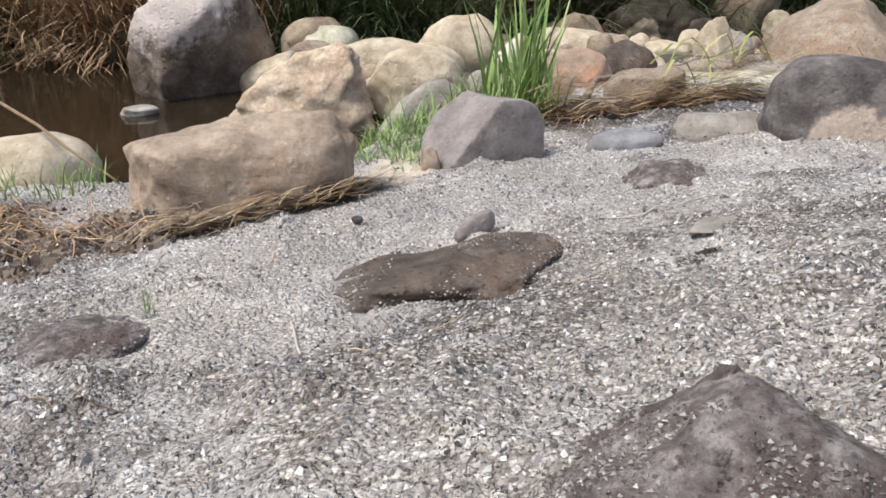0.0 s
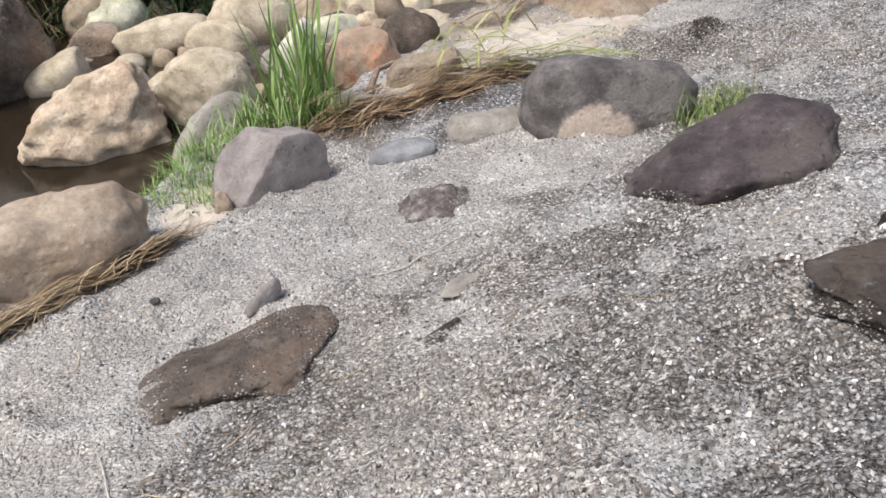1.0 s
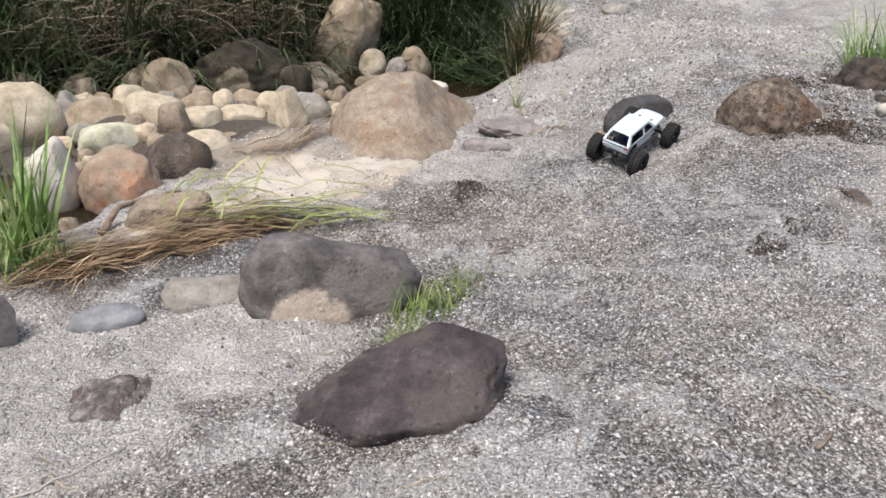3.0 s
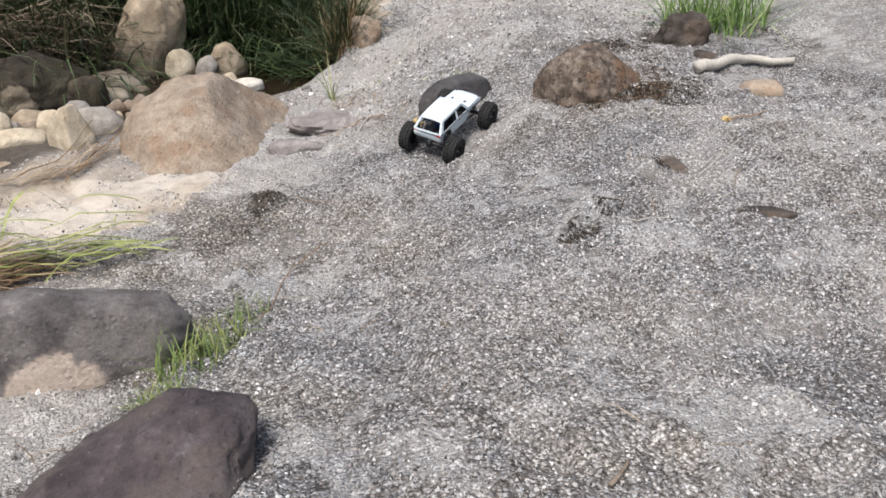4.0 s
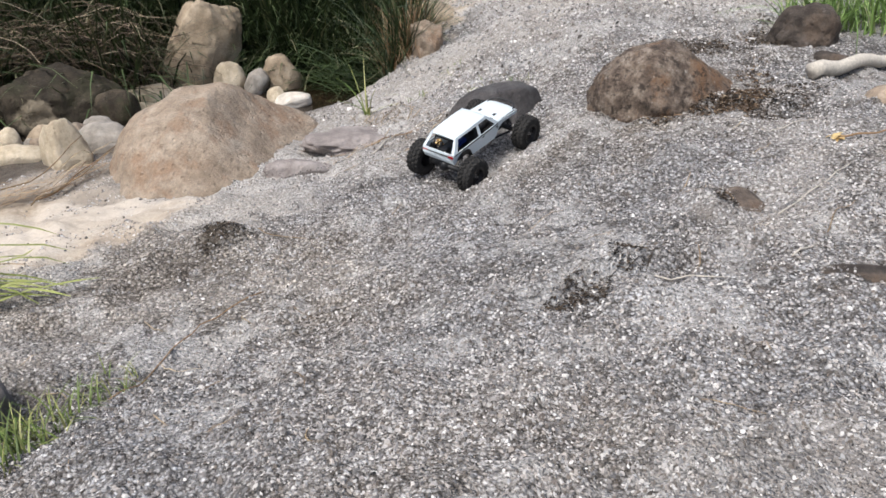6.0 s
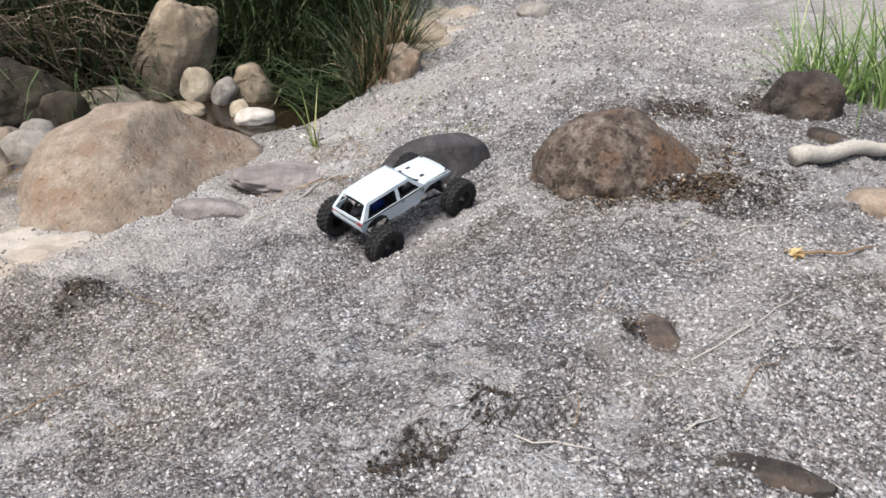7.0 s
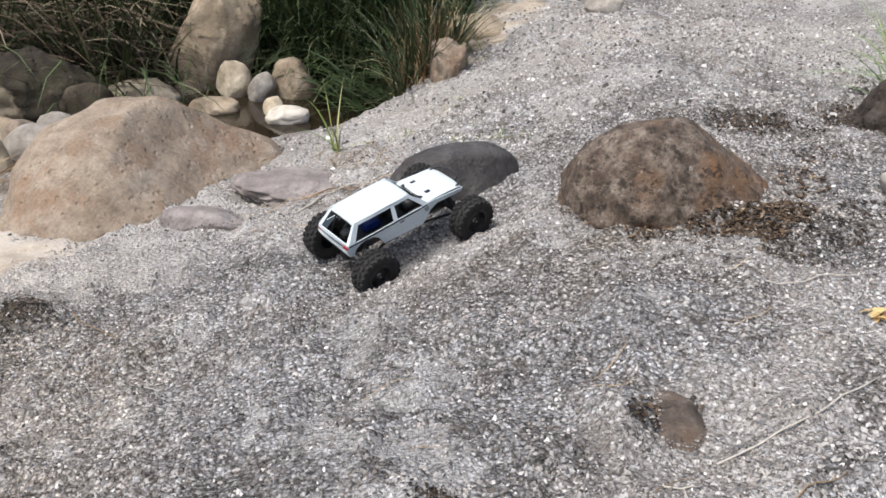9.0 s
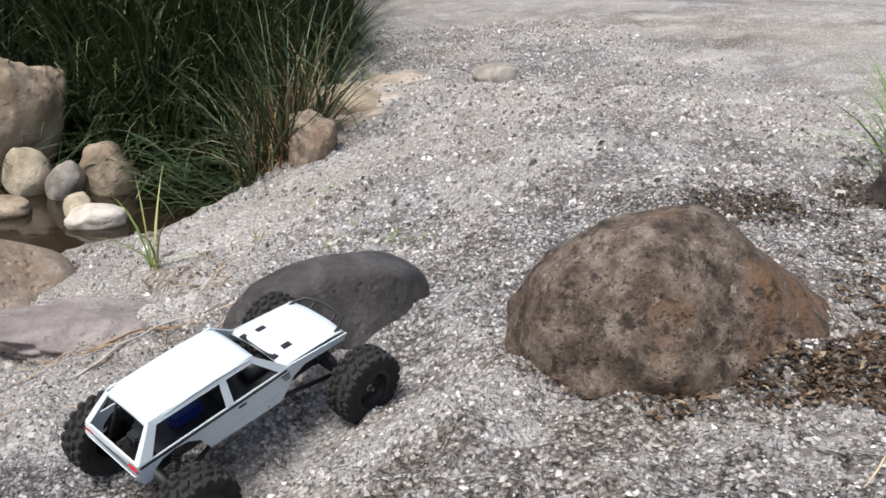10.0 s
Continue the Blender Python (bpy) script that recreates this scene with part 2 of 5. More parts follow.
LIME = island_material("yellow_green_grass", [(0.0, (0.16, 0.19, 0.045)), (0.6, (0.30, 0.33, 0.10)), (1.0, (0.46, 0.43, 0.20))], 0.55, 30, 0.4, 0)
CAKE = island_material("grey_crust_grains", [(0.0, (0.06, 0.054, 0.05)), (0.5, (0.19, 0.172, 0.158)), (0.85, (0.32, 0.30, 0.28)), (1.0, (0.55, 0.53, 0.5))], 0.9, 60, 0.2)
GRIT = island_material("dark_grey_grit", [(0.0, (0.04, 0.039, 0.038)), (0.4, (0.12, 0.118, 0.118)), (0.75, (0.22, 0.215, 0.212)), (0.93, (0.36, 0.35, 0.34)), (1.0, (0.7, 0.69, 0.67))], 0.85, 60, 0.3)
EARTH = island_material("brown_earth", [(0.0, (0.06, 0.043, 0.032)), (0.5, (0.16, 0.12, 0.09)), (0.9, (0.28, 0.225, 0.175)), (1.0, (0.42, 0.36, 0.3))], 0.9, 60, 0.2)
# near-black bits that stand for the shade in cracks of the gravel
RECESS = island_material("recess_shade_bits", [(0.0, (0.018, 0.014, 0.011)), (0.7, (0.05, 0.038, 0.028)), (1.0, (0.12, 0.09, 0.065))], 0.85, 50, 0.2, 0)
LICHEN = island_material("grey_brown_moss", [(0.0, (0.025, 0.022, 0.018)), (0.6, (0.075, 0.070, 0.058)), (1.0, (0.17, 0.16, 0.135))], 0.9, 50, 0.2, 0)
# dead canes coloured darker than THATCH to hold the shade of the overhanging bank
CANE = island_material("shaded_canes", [(0.0, (0.026, 0.018, 0.011)), (0.5, (0.088, 0.062, 0.039)), (0.82, (0.19, 0.142, 0.094)), (1.0, (0.42, 0.35, 0.25))], 0.75, 50, 0.3, 0)
STRAW = island_material("dry_straw", [(0.0, (0.13, 0.085, 0.05)), (0.4, (0.27, 0.19, 0.11)), (0.8, (0.42, 0.32, 0.20)), (1.0, (0.58, 0.47, 0.32))], 0.7, 50, 0.3, 0)
THATCH = island_material("brown_dead_grass", [(0.0, (0.12, 0.07, 0.037)), (0.5, (0.34, 0.215, 0.118)), (1.0, (0.58, 0.43, 0.27))], 0.75, 50, 0.3, 0)
LITTER = island_material("brown_leaf_litter", [(0.0, (0.035, 0.024, 0.016)), (0.5, (0.09, 0.06, 0.038)), (0.9, (0.19, 0.13, 0.085)), (1.0, (0.36, 0.28, 0.19))], 0.8, 60)
DRYLEAF = island_material("curled_orange_leaf", [(0.0, (0.36, 0.20, 0.07)), (1.0, (0.55, 0.42, 0.20))], 0.7, 60)
WHITE = plain("white_lexan_paint", (0.60, 0.665, 0.69), 0.32, vary=0.03, specular=0.5, bumps=0.02)
BLACK = plain("black_nylon", (0.022, 0.022, 0.023), 0.5, specular=0.4)
RUBBER = plain("dusty_tyre_rubber", (0.028, 0.027, 0.026), 0.85, vary=0.35, scale=60, specular=0.25, bumps=0.4)
STEEL = plain("steel", (0.45, 0.45, 0.46), 0.35, 1.0)
RED = plain("red_lens", (0.36, 0.012, 0.02), 0.25)
BLUE = plain("blue_battery_wrap", (0.008, 0.026, 0.16), 0.35)
STRIPE = plain("black_vinyl", (0.015, 0.015, 0.017), 0.4)
WOOD = plain("bleached_wood", (0.47, 0.43, 0.37), 0.8, vary=0.25, scale=80)


def water_material():
    m, t, b = nodes_of("shallow_water", 0.06, 0.5)
    b.inputs["Base Color"].default_value = (0.13, 0.095, 0.058, 1)
    b.inputs["Transmission Weight"].default_value = 0.85
    b.inputs["IOR"].default_value = 1.33
    bump(t, b, noise_tex(t, 5, 3), 0.12, 0.02)
    return m


WATER = water_material()

# ---- the lie of the land ----
HUMPS = np.array([[-0.0, 0.03, 0.003, 0.021, -0.011, 0.004, 0.002], [0.038, -0.076, -0.028, 0.003, -0.058, -0.003, -0.003], [0.118, -0.003, -0.04, 0.009, -0.102, 0.098, 0.022], [0.004, 0.145, -0.124, -0.027, -0.078, -0.063, -0.037], [-0.069, -0.053, 0.045, -0.106, -0.073, -0.165, -0.101], [0.081, -0.196, 0.022, 0.043, 0.058, 0.207, -0.02], [0.037, 0.023, -0.021, -0.15, -0.05, -0.122, -0.075], [-0.005, -0.003, -0.007, 0.02, 0.024, -0.018, 0.003]])


def vnoise(x, y, seed=0):
    """Smooth value noise on arrays, -1 to 1."""
    xi, yi = np.floor(x), np.floor(y)
    fx, fy = x - xi, y - yi
    fx, fy = fx * fx * (3 - 2 * fx), fy * fy * (3 - 2 * fy)
    def h(a, b):
        v = np.sin(a * 127.1 + b * 311.7 + seed * 74.7) * 43758.5453
        return (v - np.floor(v)) * 2 - 1
    return (h(xi, yi) * (1 - fx) + h(xi + 1, yi) * fx) * (1 - fy) + (h(xi, yi + 1) * (1 - fx) + h(xi + 1, yi + 1) * fx) * fy


def fbm(x, y, octaves=4, seed=0):
    return sum(vnoise(x * 2**k, y * 2**k, seed + k) / 2**k for k in range(octaves))


def smooth(a, b, x):
    k = np.clip((x - a) / (b - a), 0, 1)
    return k * k * (3 - 2 * k)


def bank_edge(x):
    """Where the gravel bank ends and the creek begins."""
    return np.interp(x, [-9, -1.5, -0.5, -0.1, 0.25, 0.6, 1.05, 1.5, 2.0, 2.3, 2.83, 3.1, 3.36, 3.6, 4.2, 9], [2.2, 2.3, 2.55, 3.12, 3.4, 3.75, 4.4, 4.7, 4.85, 5.2, 5.3, 5.55, 6.0, 7.2, 40, 90])


def far_bank(x):
    return np.interp(x, [-9, -2.6, -1, 0.5, 1.3, 2.0, 2.7, 3.0, 3.3, 3.7, 4.2, 5.5, 7.0, 9], [6.6, 5.7, 6.2, 6.2, 6.3, 6.6, 6.5, 6.4, 6.6, 8.5, 40, 90, 90, 90])


def creek(x, y):
    return (y - bank_edge(x)) * 0.75


def ridge(x, y, ax, ay, bx, by, width):
    """A low swell along the line from a to b."""
    u = np.clip(((x - ax) * (bx - ax) + (y - ay) * (by - ay)) / ((bx - ax) ** 2 + (by - ay) ** 2), 0, 1)
    d = np.hypot(x - ax - u * (bx - ax), y - ay - u * (by - ay)) + 0.02 * vnoise(x * 6, y * 6, 8)
    return np.exp(-((d / width) ** 2))


def land(x, y):
    x, y = np.asarray(x, float), np.asarray(y, float)
    cx, cy = np.clip(x, -1.5, 7), np.clip(y, -2, 8)
    z = 0.3688 + 0.0800 * cx - 0.0141 * cy
    for i in range(HUMPS.shape[0]):
        for j in range(HUMPS.shape[1]):
            z = z + HUMPS[i, j] * np.exp(-((x - (i - 1)) ** 2 + (y - (j + 0.5)) ** 2) / 1.125)
    z = z + 0.014 * fbm(x * 2.2, y * 2.2, 3, 5) + 0.012 * fbm(x * 8, y * 8, 3, 9) + 0.006 * np.abs(fbm(x * 24, y * 24, 2, 15))
    # crusted ridges, a knob, and a rut with a crest before the dark boulder
    z = z + 0.024 * (1 - np.abs(fbm(x * 3.1 + 5, y * 3.1, 2, 51))) ** 3
    z = z + 0.013 * (1 - np.abs(fbm(x * 7 + 3, y * 7, 2, 55))) ** 4
    z = z + 0.05 * np.exp(-((x - 2.06) ** 2 + (y - 3.5) ** 2) / 0.011)
    z = z + 0.03 * ridge(x, y, 3.14, 3.55, 3.44, 3.70, 0.10)
    z = z - 0.06 * ridge(x, y, 2.94, 3.60, 3.28, 3.80, 0.13)
    bed = 0.11 + 0.05 * fbm(x * 2, y * 2, 3, 3)
    # a dry stony bar in the creek
    bed = bed + 0.115 * (1 - smooth(0.65, 1.15, np.hypot((x - 0.65) * 0.8, y - 4.7)))
    z = z + (bed - z) * smooth(-0.06, 0.30, creek(x, y) + 0.04 * fbm(x * 3, y * 3, 2, 21))
    # far bank raised out of view, added height that keeps sky off the water
    over = y - far_bank(x) + 0.2 * fbm(x * 1.3, y * 1.3, 2, 31)
    z = z + 2.8 * smooth(0, 4.5, over) * (1 - smooth(3.7, 4.6, x)) * (1 + 0.25 * fbm(x * 0.8, y * 0.8, 2, 41))
    # a low ledge in the cemented gravel, and the hollow below it
    lx, ly = x - 3.03, y - 2.49
    z = z + 0.04 * smooth(-0.02, 0.02, ly + 0.25 * lx * lx + 0.03 * fbm(x * 6, y * 6, 2, 12)) * np.exp(-(lx * lx + ly * ly) / 0.10)
    return z


def bump_mask(x, y, spots):
    v = np.zeros_like(np.asarray(x, float))
    for sx, sy, r in spots:
        v = np.maximum(v, 1 - smooth(0.55, 1.15, np.hypot(x - sx, y - sy) / r + 0.28 * fbm(x * 7, y * 7, 3, 17)))
    return v


SAND = [(1.0, 4.15, 0.3), (1.2, 4.5, 0.3), (3.36, 5.75, 0.16), (3.5, 6.1, 0.2), (3.62, 6.5, 0.25), (3.8, 6.9, 0.3), (0.95, 3.6, 0.26), (1.2, 3.8, 0.34), (1.5, 3.98, 0.34), (1.8, 3.95, 0.22), (1.35, 4.25, 0.35), (0.75, 3.35, 0.2), (-0.1, 2.5, 0.16)]
DUSTY = [(0.0, 1.95, 0.4), (0.35, 2.05, 0.35), (1.0, 2.3, 0.3), (-0.35, 1.45, 0.35), (2.4, 4.45, 0.3), (2.75, 4.75, 0.35), (2.2, 3.9, 0.3), (3.05, 5.1, 0.3), (3.3, 5.3, 0.3), (2.6, 4.2, 0.25), (0.5, 1.95, 0.3), (-0.4, 1.7, 0.3), (-0.15, 2.1, 0.42), (0.3, 2.3, 0.36), (0.85, 2.4, 0.3), (-0.5, 1.75, 0.25)]
DAMP = [(0.95, 4.35, 0.22), (1.15, 4.55, 0.25), (1.4, 4.5, 0.22), (0.9, 4.05, 0.2), (1.6, 4.35, 0.16), (1.0, 3.75, 0.12)]
SOIL = [(-0.7, 1.92, 0.16), (-1.0, 1.72, 0.25), (-1.35, 1.75, 0.35), (4.20, 4.16, 0.12), (4.62, 4.26, 0.15), (2.05, 3.48, 0.07), (2.91, 3.84, 0.05), (3.91, 3.48, 0.08), (4.03, 3.48, 0.07), (1.15, 1.2, 0.06), (-0.85, 1.9, 0.22), (-1.2, 1.9, 0.3), (0.45, 3.05, 0.22), (0.8, 3.12, 0.18)]


def grid_axis(lo, hi, step, reach):
    core = list(np.arange(lo, hi + step / 2, step))
    out, d = [], step
    p = hi
    while p < reach:
        d *= 1.18
        p += d
        out.append(p)
    left, d, p = [], step, lo
    while p > -reach:
        d *= 1.18
        p -= d
        left.append(p)
    return np.array(left[::-1] + core + out)


def mesh_object(name, verts, faces, material, smooth_shade=True, parent=None):
    me = bpy.data.meshes.new(name)
    me.from_pydata(verts, [], faces)
    me.materials.append(material)
    me.polygons.foreach_set("use_smooth", [smooth_shade] * len(me.polygons))
    me.update()
    ob = new(name, me)
    if parent:
        ob.parent = parent
    return ob


gx, gy = grid_axis(-1.5, 5.5, 0.0195, 90), grid_axis(0.3, 8.6, 0.0195, 90)
X, Y = np.meshgrid(gx, gy)
Zg = land(X, Y)
nx, ny = len(gx), len(gy)
idx = np.arange(nx * ny).reshape(ny, nx)
quads = np.stack([idx[:-1, :-1], idx[:-1, 1:], idx[1:, 1:], idx[1:, :-1]], -1).reshape(-1, 4)
ground = mesh_object("ground", np.stack([X, Y, Zg], -1).reshape(-1, 3).tolist(), quads.tolist(), GRAVEL)
tagged(ground, "cemented grey gravel bank sloping down to a creek bed", "ground", kind="structure")
wet = np.maximum(smooth(0.02, 0.2, creek(X, Y)), smooth(-0.15, 0.1, Y - far_bank(X)) * (1 - smooth(3.6, 4.2, X)) / 0.85)
dust = smooth(-1.5, -0.35, Y - np.minimum(bank_edge(X), 5.6)) * np.clip(0.75 + 0.6 * fbm(X * 1.7, Y * 1.7, 4, 61), 0, 1) + 0.5 * smooth(0.15, 0.6, fbm(X * 2.3, Y * 2.3, 4, 71))
for attr, value in (("dust", np.clip(np.maximum(dust, 1.9 * bump_mask(X, Y, DUSTY)), 0, 1.9)), ("sand", np.clip(bump_mask(X, Y, SAND) * (1 - wet), 0, 1)), ("soil", np.clip(np.maximum(np.maximum(bump_mask(X, Y, SOIL) * 0.75, bump_mask(X, Y, DAMP) * 0.42), wet * 0.85), 0, 1))):
    a = ground.data.attributes.new(attr, "FLOAT", "POINT")
    a.data.foreach_set("value", value.reshape(-1).astype(np.float32))

wx, wy = np.arange(-12, 4.2, 0.3), np.arange(2.0, 8.0, 0.3)
WX, WY = np.meshgrid(wx, wy)
wi = np.arange(len(wx) * len(wy)).reshape(len(wy), len(wx))
water = mesh_object("water", np.stack([WX, WY, 0 * WX + 0.185], -1).reshape(-1, 3).tolist(), np.stack([wi[:-1, :-1], wi[:-1, 1:], wi[1:, 1:], wi[1:, :-1]], -1).reshape(-1, 4).tolist(), WATER)
tagged(water, "shallow clear brown creek water between the stones", "water", kind="structure")

# ---- stones ----
ICO = {}


def icosphere(level):
    if level not in ICO:
        bm = bmesh.new()
        bmesh.ops.create_icosphere(bm, subdivisions=level, radius=1)
        bm.verts.ensure_lookup_table()
        ICO[level] = (np.array([v.co[:] for v in bm.verts]), [[v.index for v in f.verts] for f in bm.faces])
        bm.free()
    return ICO[level]


BUILT, TAKEN = {}, []


def stone(name, label, x, y, w, d, h, yaw, material, seed, z=None, sink=0.5, square=2.3, rough=0.07, cuts=4, level=4, lean=(0, 0), taper=0.0, cone=0.0, shift=(0, 0), facets=(), group=""):
    """A natural stone whose top stands h over the ground; sink: how much of it is buried, in parts of h; cuts: worn flat faces;
    taper: thicker towards its right end; cone: narrower upwards; shift: its crown lies off the middle."""
    rnd = np.random.RandomState(seed)
    v, faces = icosphere(level)
    v = v * ((np.abs(v) ** square).sum(1) ** (-1 / square))[:, None]
    for _ in range(cuts):
        n = rnd.normal(size=3)
        n[2] = abs(n[2]) * 0.9 - 0.15
        n /= np.linalg.norm(n)
        c = rnd.uniform(0.62, 0.9)
        t = (v @ n - c) / 0.03
        v = v - (np.where(t > 20, t, np.log1p(np.exp(np.minimum(t, 20)))) * 0.03)[:, None] * n * 0.9
    for nx_, ny_, nz_, c in facets:
        n = np.array([nx_, ny_, nz_]) / math.sqrt(nx_ * nx_ + ny_ * ny_ + nz_ * nz_)
        t = np.minimum((v @ n - c) / 0.035, 30)
        v = v - (np.log1p(np.exp(t)) * 0.035)[:, None] * n * 0.9
    off = Vector(rnd.uniform(-50, 50, 3))
    low = np.array([noise.fractal(Vector(p) * 1.3 + off, 1.0, 2.1, 3) for p in v])
    fine = np.array([noise.hetero_terrain(Vector(p) * 5.0 + off, 0.8, 2.1, 4, 0.4) for p in v]) if level > 3 else 0 * low
    v = v * (1 + (0.03 + rough) * low + (0.006 + rough * 0.2) * (fine - fine.mean()))[:, None]
    up = np.maximum(v[:, 2], 0)
    v[:, :2] *= (1 - cone * up)[:, None]
    v[:, 0] += shift[0] * up
    v[:, 1] += shift[1] * up
    v[:, 1:] *= (1 + taper * v[:, :1])
    v[:, 2] /= max(v[:, 2].max(), 0.3)
    half = h * (1 + sink) / 2
    v = v * [w / 2, d / 2, half]
    base = float(land(x, y)) if z is None else z
    ob = mesh_object(name, v.tolist(), faces, material)
    ob.matrix_world = pose(x, y, base + h - half, lean[0], lean[1], yaw)
    BUILT[seed] = ob
    TAKEN.append((x, y, 0.42 * (w + d) / 2))
    return tagged(ob, label, "rock", group)


W = 0.19
GROUP = "river stones"
stone("boulder", "large brown and grey boulder half in the creek", -1.4, 4.42, 0.84, 0.66, 0.62, 19, BIGDARK, 3, z=W - 0.05, sink=0.25, cuts=4, level=5, rough=0.10, square=2.3, cone=0.0, facets=((0.45, -0.75, -0.3, 0.52), (0.75, -0.45, 0.3, 0.72), (-0.8, -0.3, -0.3, 0.78)), group=GROUP)
stone("boulder", "lumpy cream-yellow boulder at the water's edge", -0.67, 3.5, 0.6, 0.46, 0.35, 15, YELLOW, 16, z=W, sink=0.3, cuts=7, level=5, rough=0.2, taper=0.15, shift=(0.2, 0), facets=((0, -0.9, 0.5, 0.7), (0.9, -0.2, 0.3, 0.8)), square=2.6, group=GROUP)
stone("boulder", "long low pinkish granite block beside the gravel", -0.555, 2.19, 0.62, 0.3, 0.225, 17, PINK, 21, sink=0.6, square=3.2, cuts=6, level=5, rough=0.13, lean=(6, 0), facets=((0, -1, 0.15, 0.72), (-0.25, 0.1, 1, 0.78), (0.9, -0.4, 0.2, 0.85)), group=GROUP)
stone("stone", "small flat stone in the shallow water", -1.52, 3.81, 0.19, 0.12, 0.04, 24, GREY, 31, z=W, group=GROUP)
stone("boulder", "pale rounded boulder at the water's edge", -1.36, 2.52, 0.42, 0.32, 0.2, 30, PALE, 41, z=W, sink=0.6, group=GROUP)
stone("stone", "pale stone behind the yellow boulder", -1.03, 4.5, 0.375, 0.312, 0.184, 15, PALE, 51, z=W, group=GROUP)
stone("stone", "grey-brown stone on the far side of the creek", -1, 5.75, 0.55, 0.455, 0.252, 11, TAN, 61, z=W, group=GROUP)
stone("stone", "flat oval cream stone among the river stones", -0.55, 5.05, 0.56, 0.4, 0.19, 8, PALE, 71, z=W, sink=0.35, group=GROUP)
stone("boulder", "upright cream river stone with a rounded top", -0.19, 3.66, 0.42, 0.3, 0.31, 6, PALE, 81, z=W, sink=0.3, cuts=1, level=5, group=GROUP)
stone("stone", "pale stone leaning on its neighbour", -0.2, 4.76, 0.4, 0.312, 0.194, 10, PALE, 91, z=W, cuts=2, group=GROUP)
stone("stone", "pale angular stone standing up", -0.02, 4.88, 0.52, 0.364, 0.33, 7, PALE, 101, z=W, cuts=2, sink=0.3, group=GROUP)
stone("stone", "brown wet stone in the creek bed", -0.98, 5.15, 0.338, 0.26, 0.165, 17, BROWN, 111, z=W, group=GROUP)
stone("stone", "greenish tan stone in the creek bed", -0.95, 5.66, 0.45, 0.364, 0.204, 16, MOSSY, 121, z=W, group=GROUP)
stone("stone", "cream pebble between the boulders", -0.66, 4.31, 0.275, 0.221, 0.097, 17, PALE, 131, z=W, level=3, group=GROUP)
stone("stone", "pale angular pebble in the creek", -0.7, 4.61, 0.175, 0.143, 0.097, 16, PALE, 141, z=W, level=3, cuts=2, group=GROUP)
stone("stone", "small round cream pebble in water", -0.48, 4.2, 0.15, 0.13, 0.087, 15, PALE, 151, z=W, level=3, group=GROUP)
stone("stone", "brown pebble beside the yellow boulder", -0.47, 3.69, 0.15, 0.11, 0.1, 17, TAN, 161, z=W, level=3, lean=(0, 25), group=GROUP)
stone("stone", "small brown pebble in the water", -0.51, 3.59, 0.11, 0.09, 0.06, 18, BROWN, 171, z=W, level=3, group=GROUP)
stone("stone", "white-green stone behind the tall grass", 0.23, 3.95, 0.27, 0.2, 0.32, 6, WHITISH, 181, z=W, sink=0.3, group=GROUP)
stone("stone", "striped whitish green stone in the creek", 0.42, 4.66, 0.42, 0.2, 0.15, 30, MOSSY, 191, z=W, group=GROUP)
stone("stone", "tan stone behind the tall grass", 0.34, 5.11, 0.362, 0.286, 0.165, 4, TAN, 201, z=W, group=GROUP)
stone("stone", "rounded pink and orange river stone", 0.53, 3.92, 0.35, 0.27, 0.25, 2, ORANGE, 211, z=W, sink=0.4, level=5, group=GROUP)
stone("stone", "dark brown angular stone by the sand", 0.76, 4.19, 0.40, 0.29, 0.25, -1, SEPIA, 221, z=W, cuts=5, square=2.6, group=GROUP)
stone("stone", "pale striped round river stone", 0.65, 5.02, 0.37, 0.325, 0.22, 0, PALE, 231, z=W, sink=0.3, group=GROUP)
stone("stone", "tan upright stone at the grass bank", 0.73, 5.75, 0.33, 0.26, 0.24, -1, TAN, 241, z=W, group=GROUP)
stone("stone", "round tan stone in the creek bed", 0.89, 5.28, 0.23, 0.221, 0.15, -3, TAN, 251, z=W, group=GROUP)
stone("stone", "flat cream stone in the creek bed", 0.92, 4.96, 0.288, 0.208, 0.13, -3, PALE, 261, z=0.21, sink=0.4, group=GROUP)
stone("stone", "long flat cream stone in the creek bed", 1.13, 4.99, 0.32, 0.2, 0.13, -6, PALE, 271, z=0.21, sink=0.4, group=GROUP)
stone("stone", "pale angular stone at the sand's edge", 0.92, 4.52, 0.275, 0.208, 0.13, -3, PALE, 281, z=0.21, cuts=1, group=GROUP)
stone("stone", "small tan pebble among larger stones", 1.05, 4.73, 0.125, 0.104, 0.068, -5, TAN, 291, z=W, level=3, group=GROUP)
stone("boulder", "large mossy brown boulder under the grass bank", 1.25, 5.86, 0.74, 0.5, 0.36, -3, MOSSBIG, 301, z=W, cuts=6, level=5, rough=0.16, square=2.7, group=GROUP)
stone("stone", "upright whitish stone beside the boulder", 1.385, 4.82, 0.23, 0.2, 0.29, -9, PALE, 311, z=W, sink=0.3, cuts=3, cone=0.25, level=5, shift=(-0.15, 0.1), group=GROUP)
stone("stone", "small pale stone leaning back", 1.33, 5.08, 0.17, 0.15, 0.2, -9, PALE, 312, z=W, sink=0.3, lean=(0, -18), group=GROUP)
stone("stone", "round grey river stone", 1.53, 5.08, 0.285, 0.25, 0.19, -11, GREY, 321, z=W, sink=0.4, cuts=0, group=GROUP)
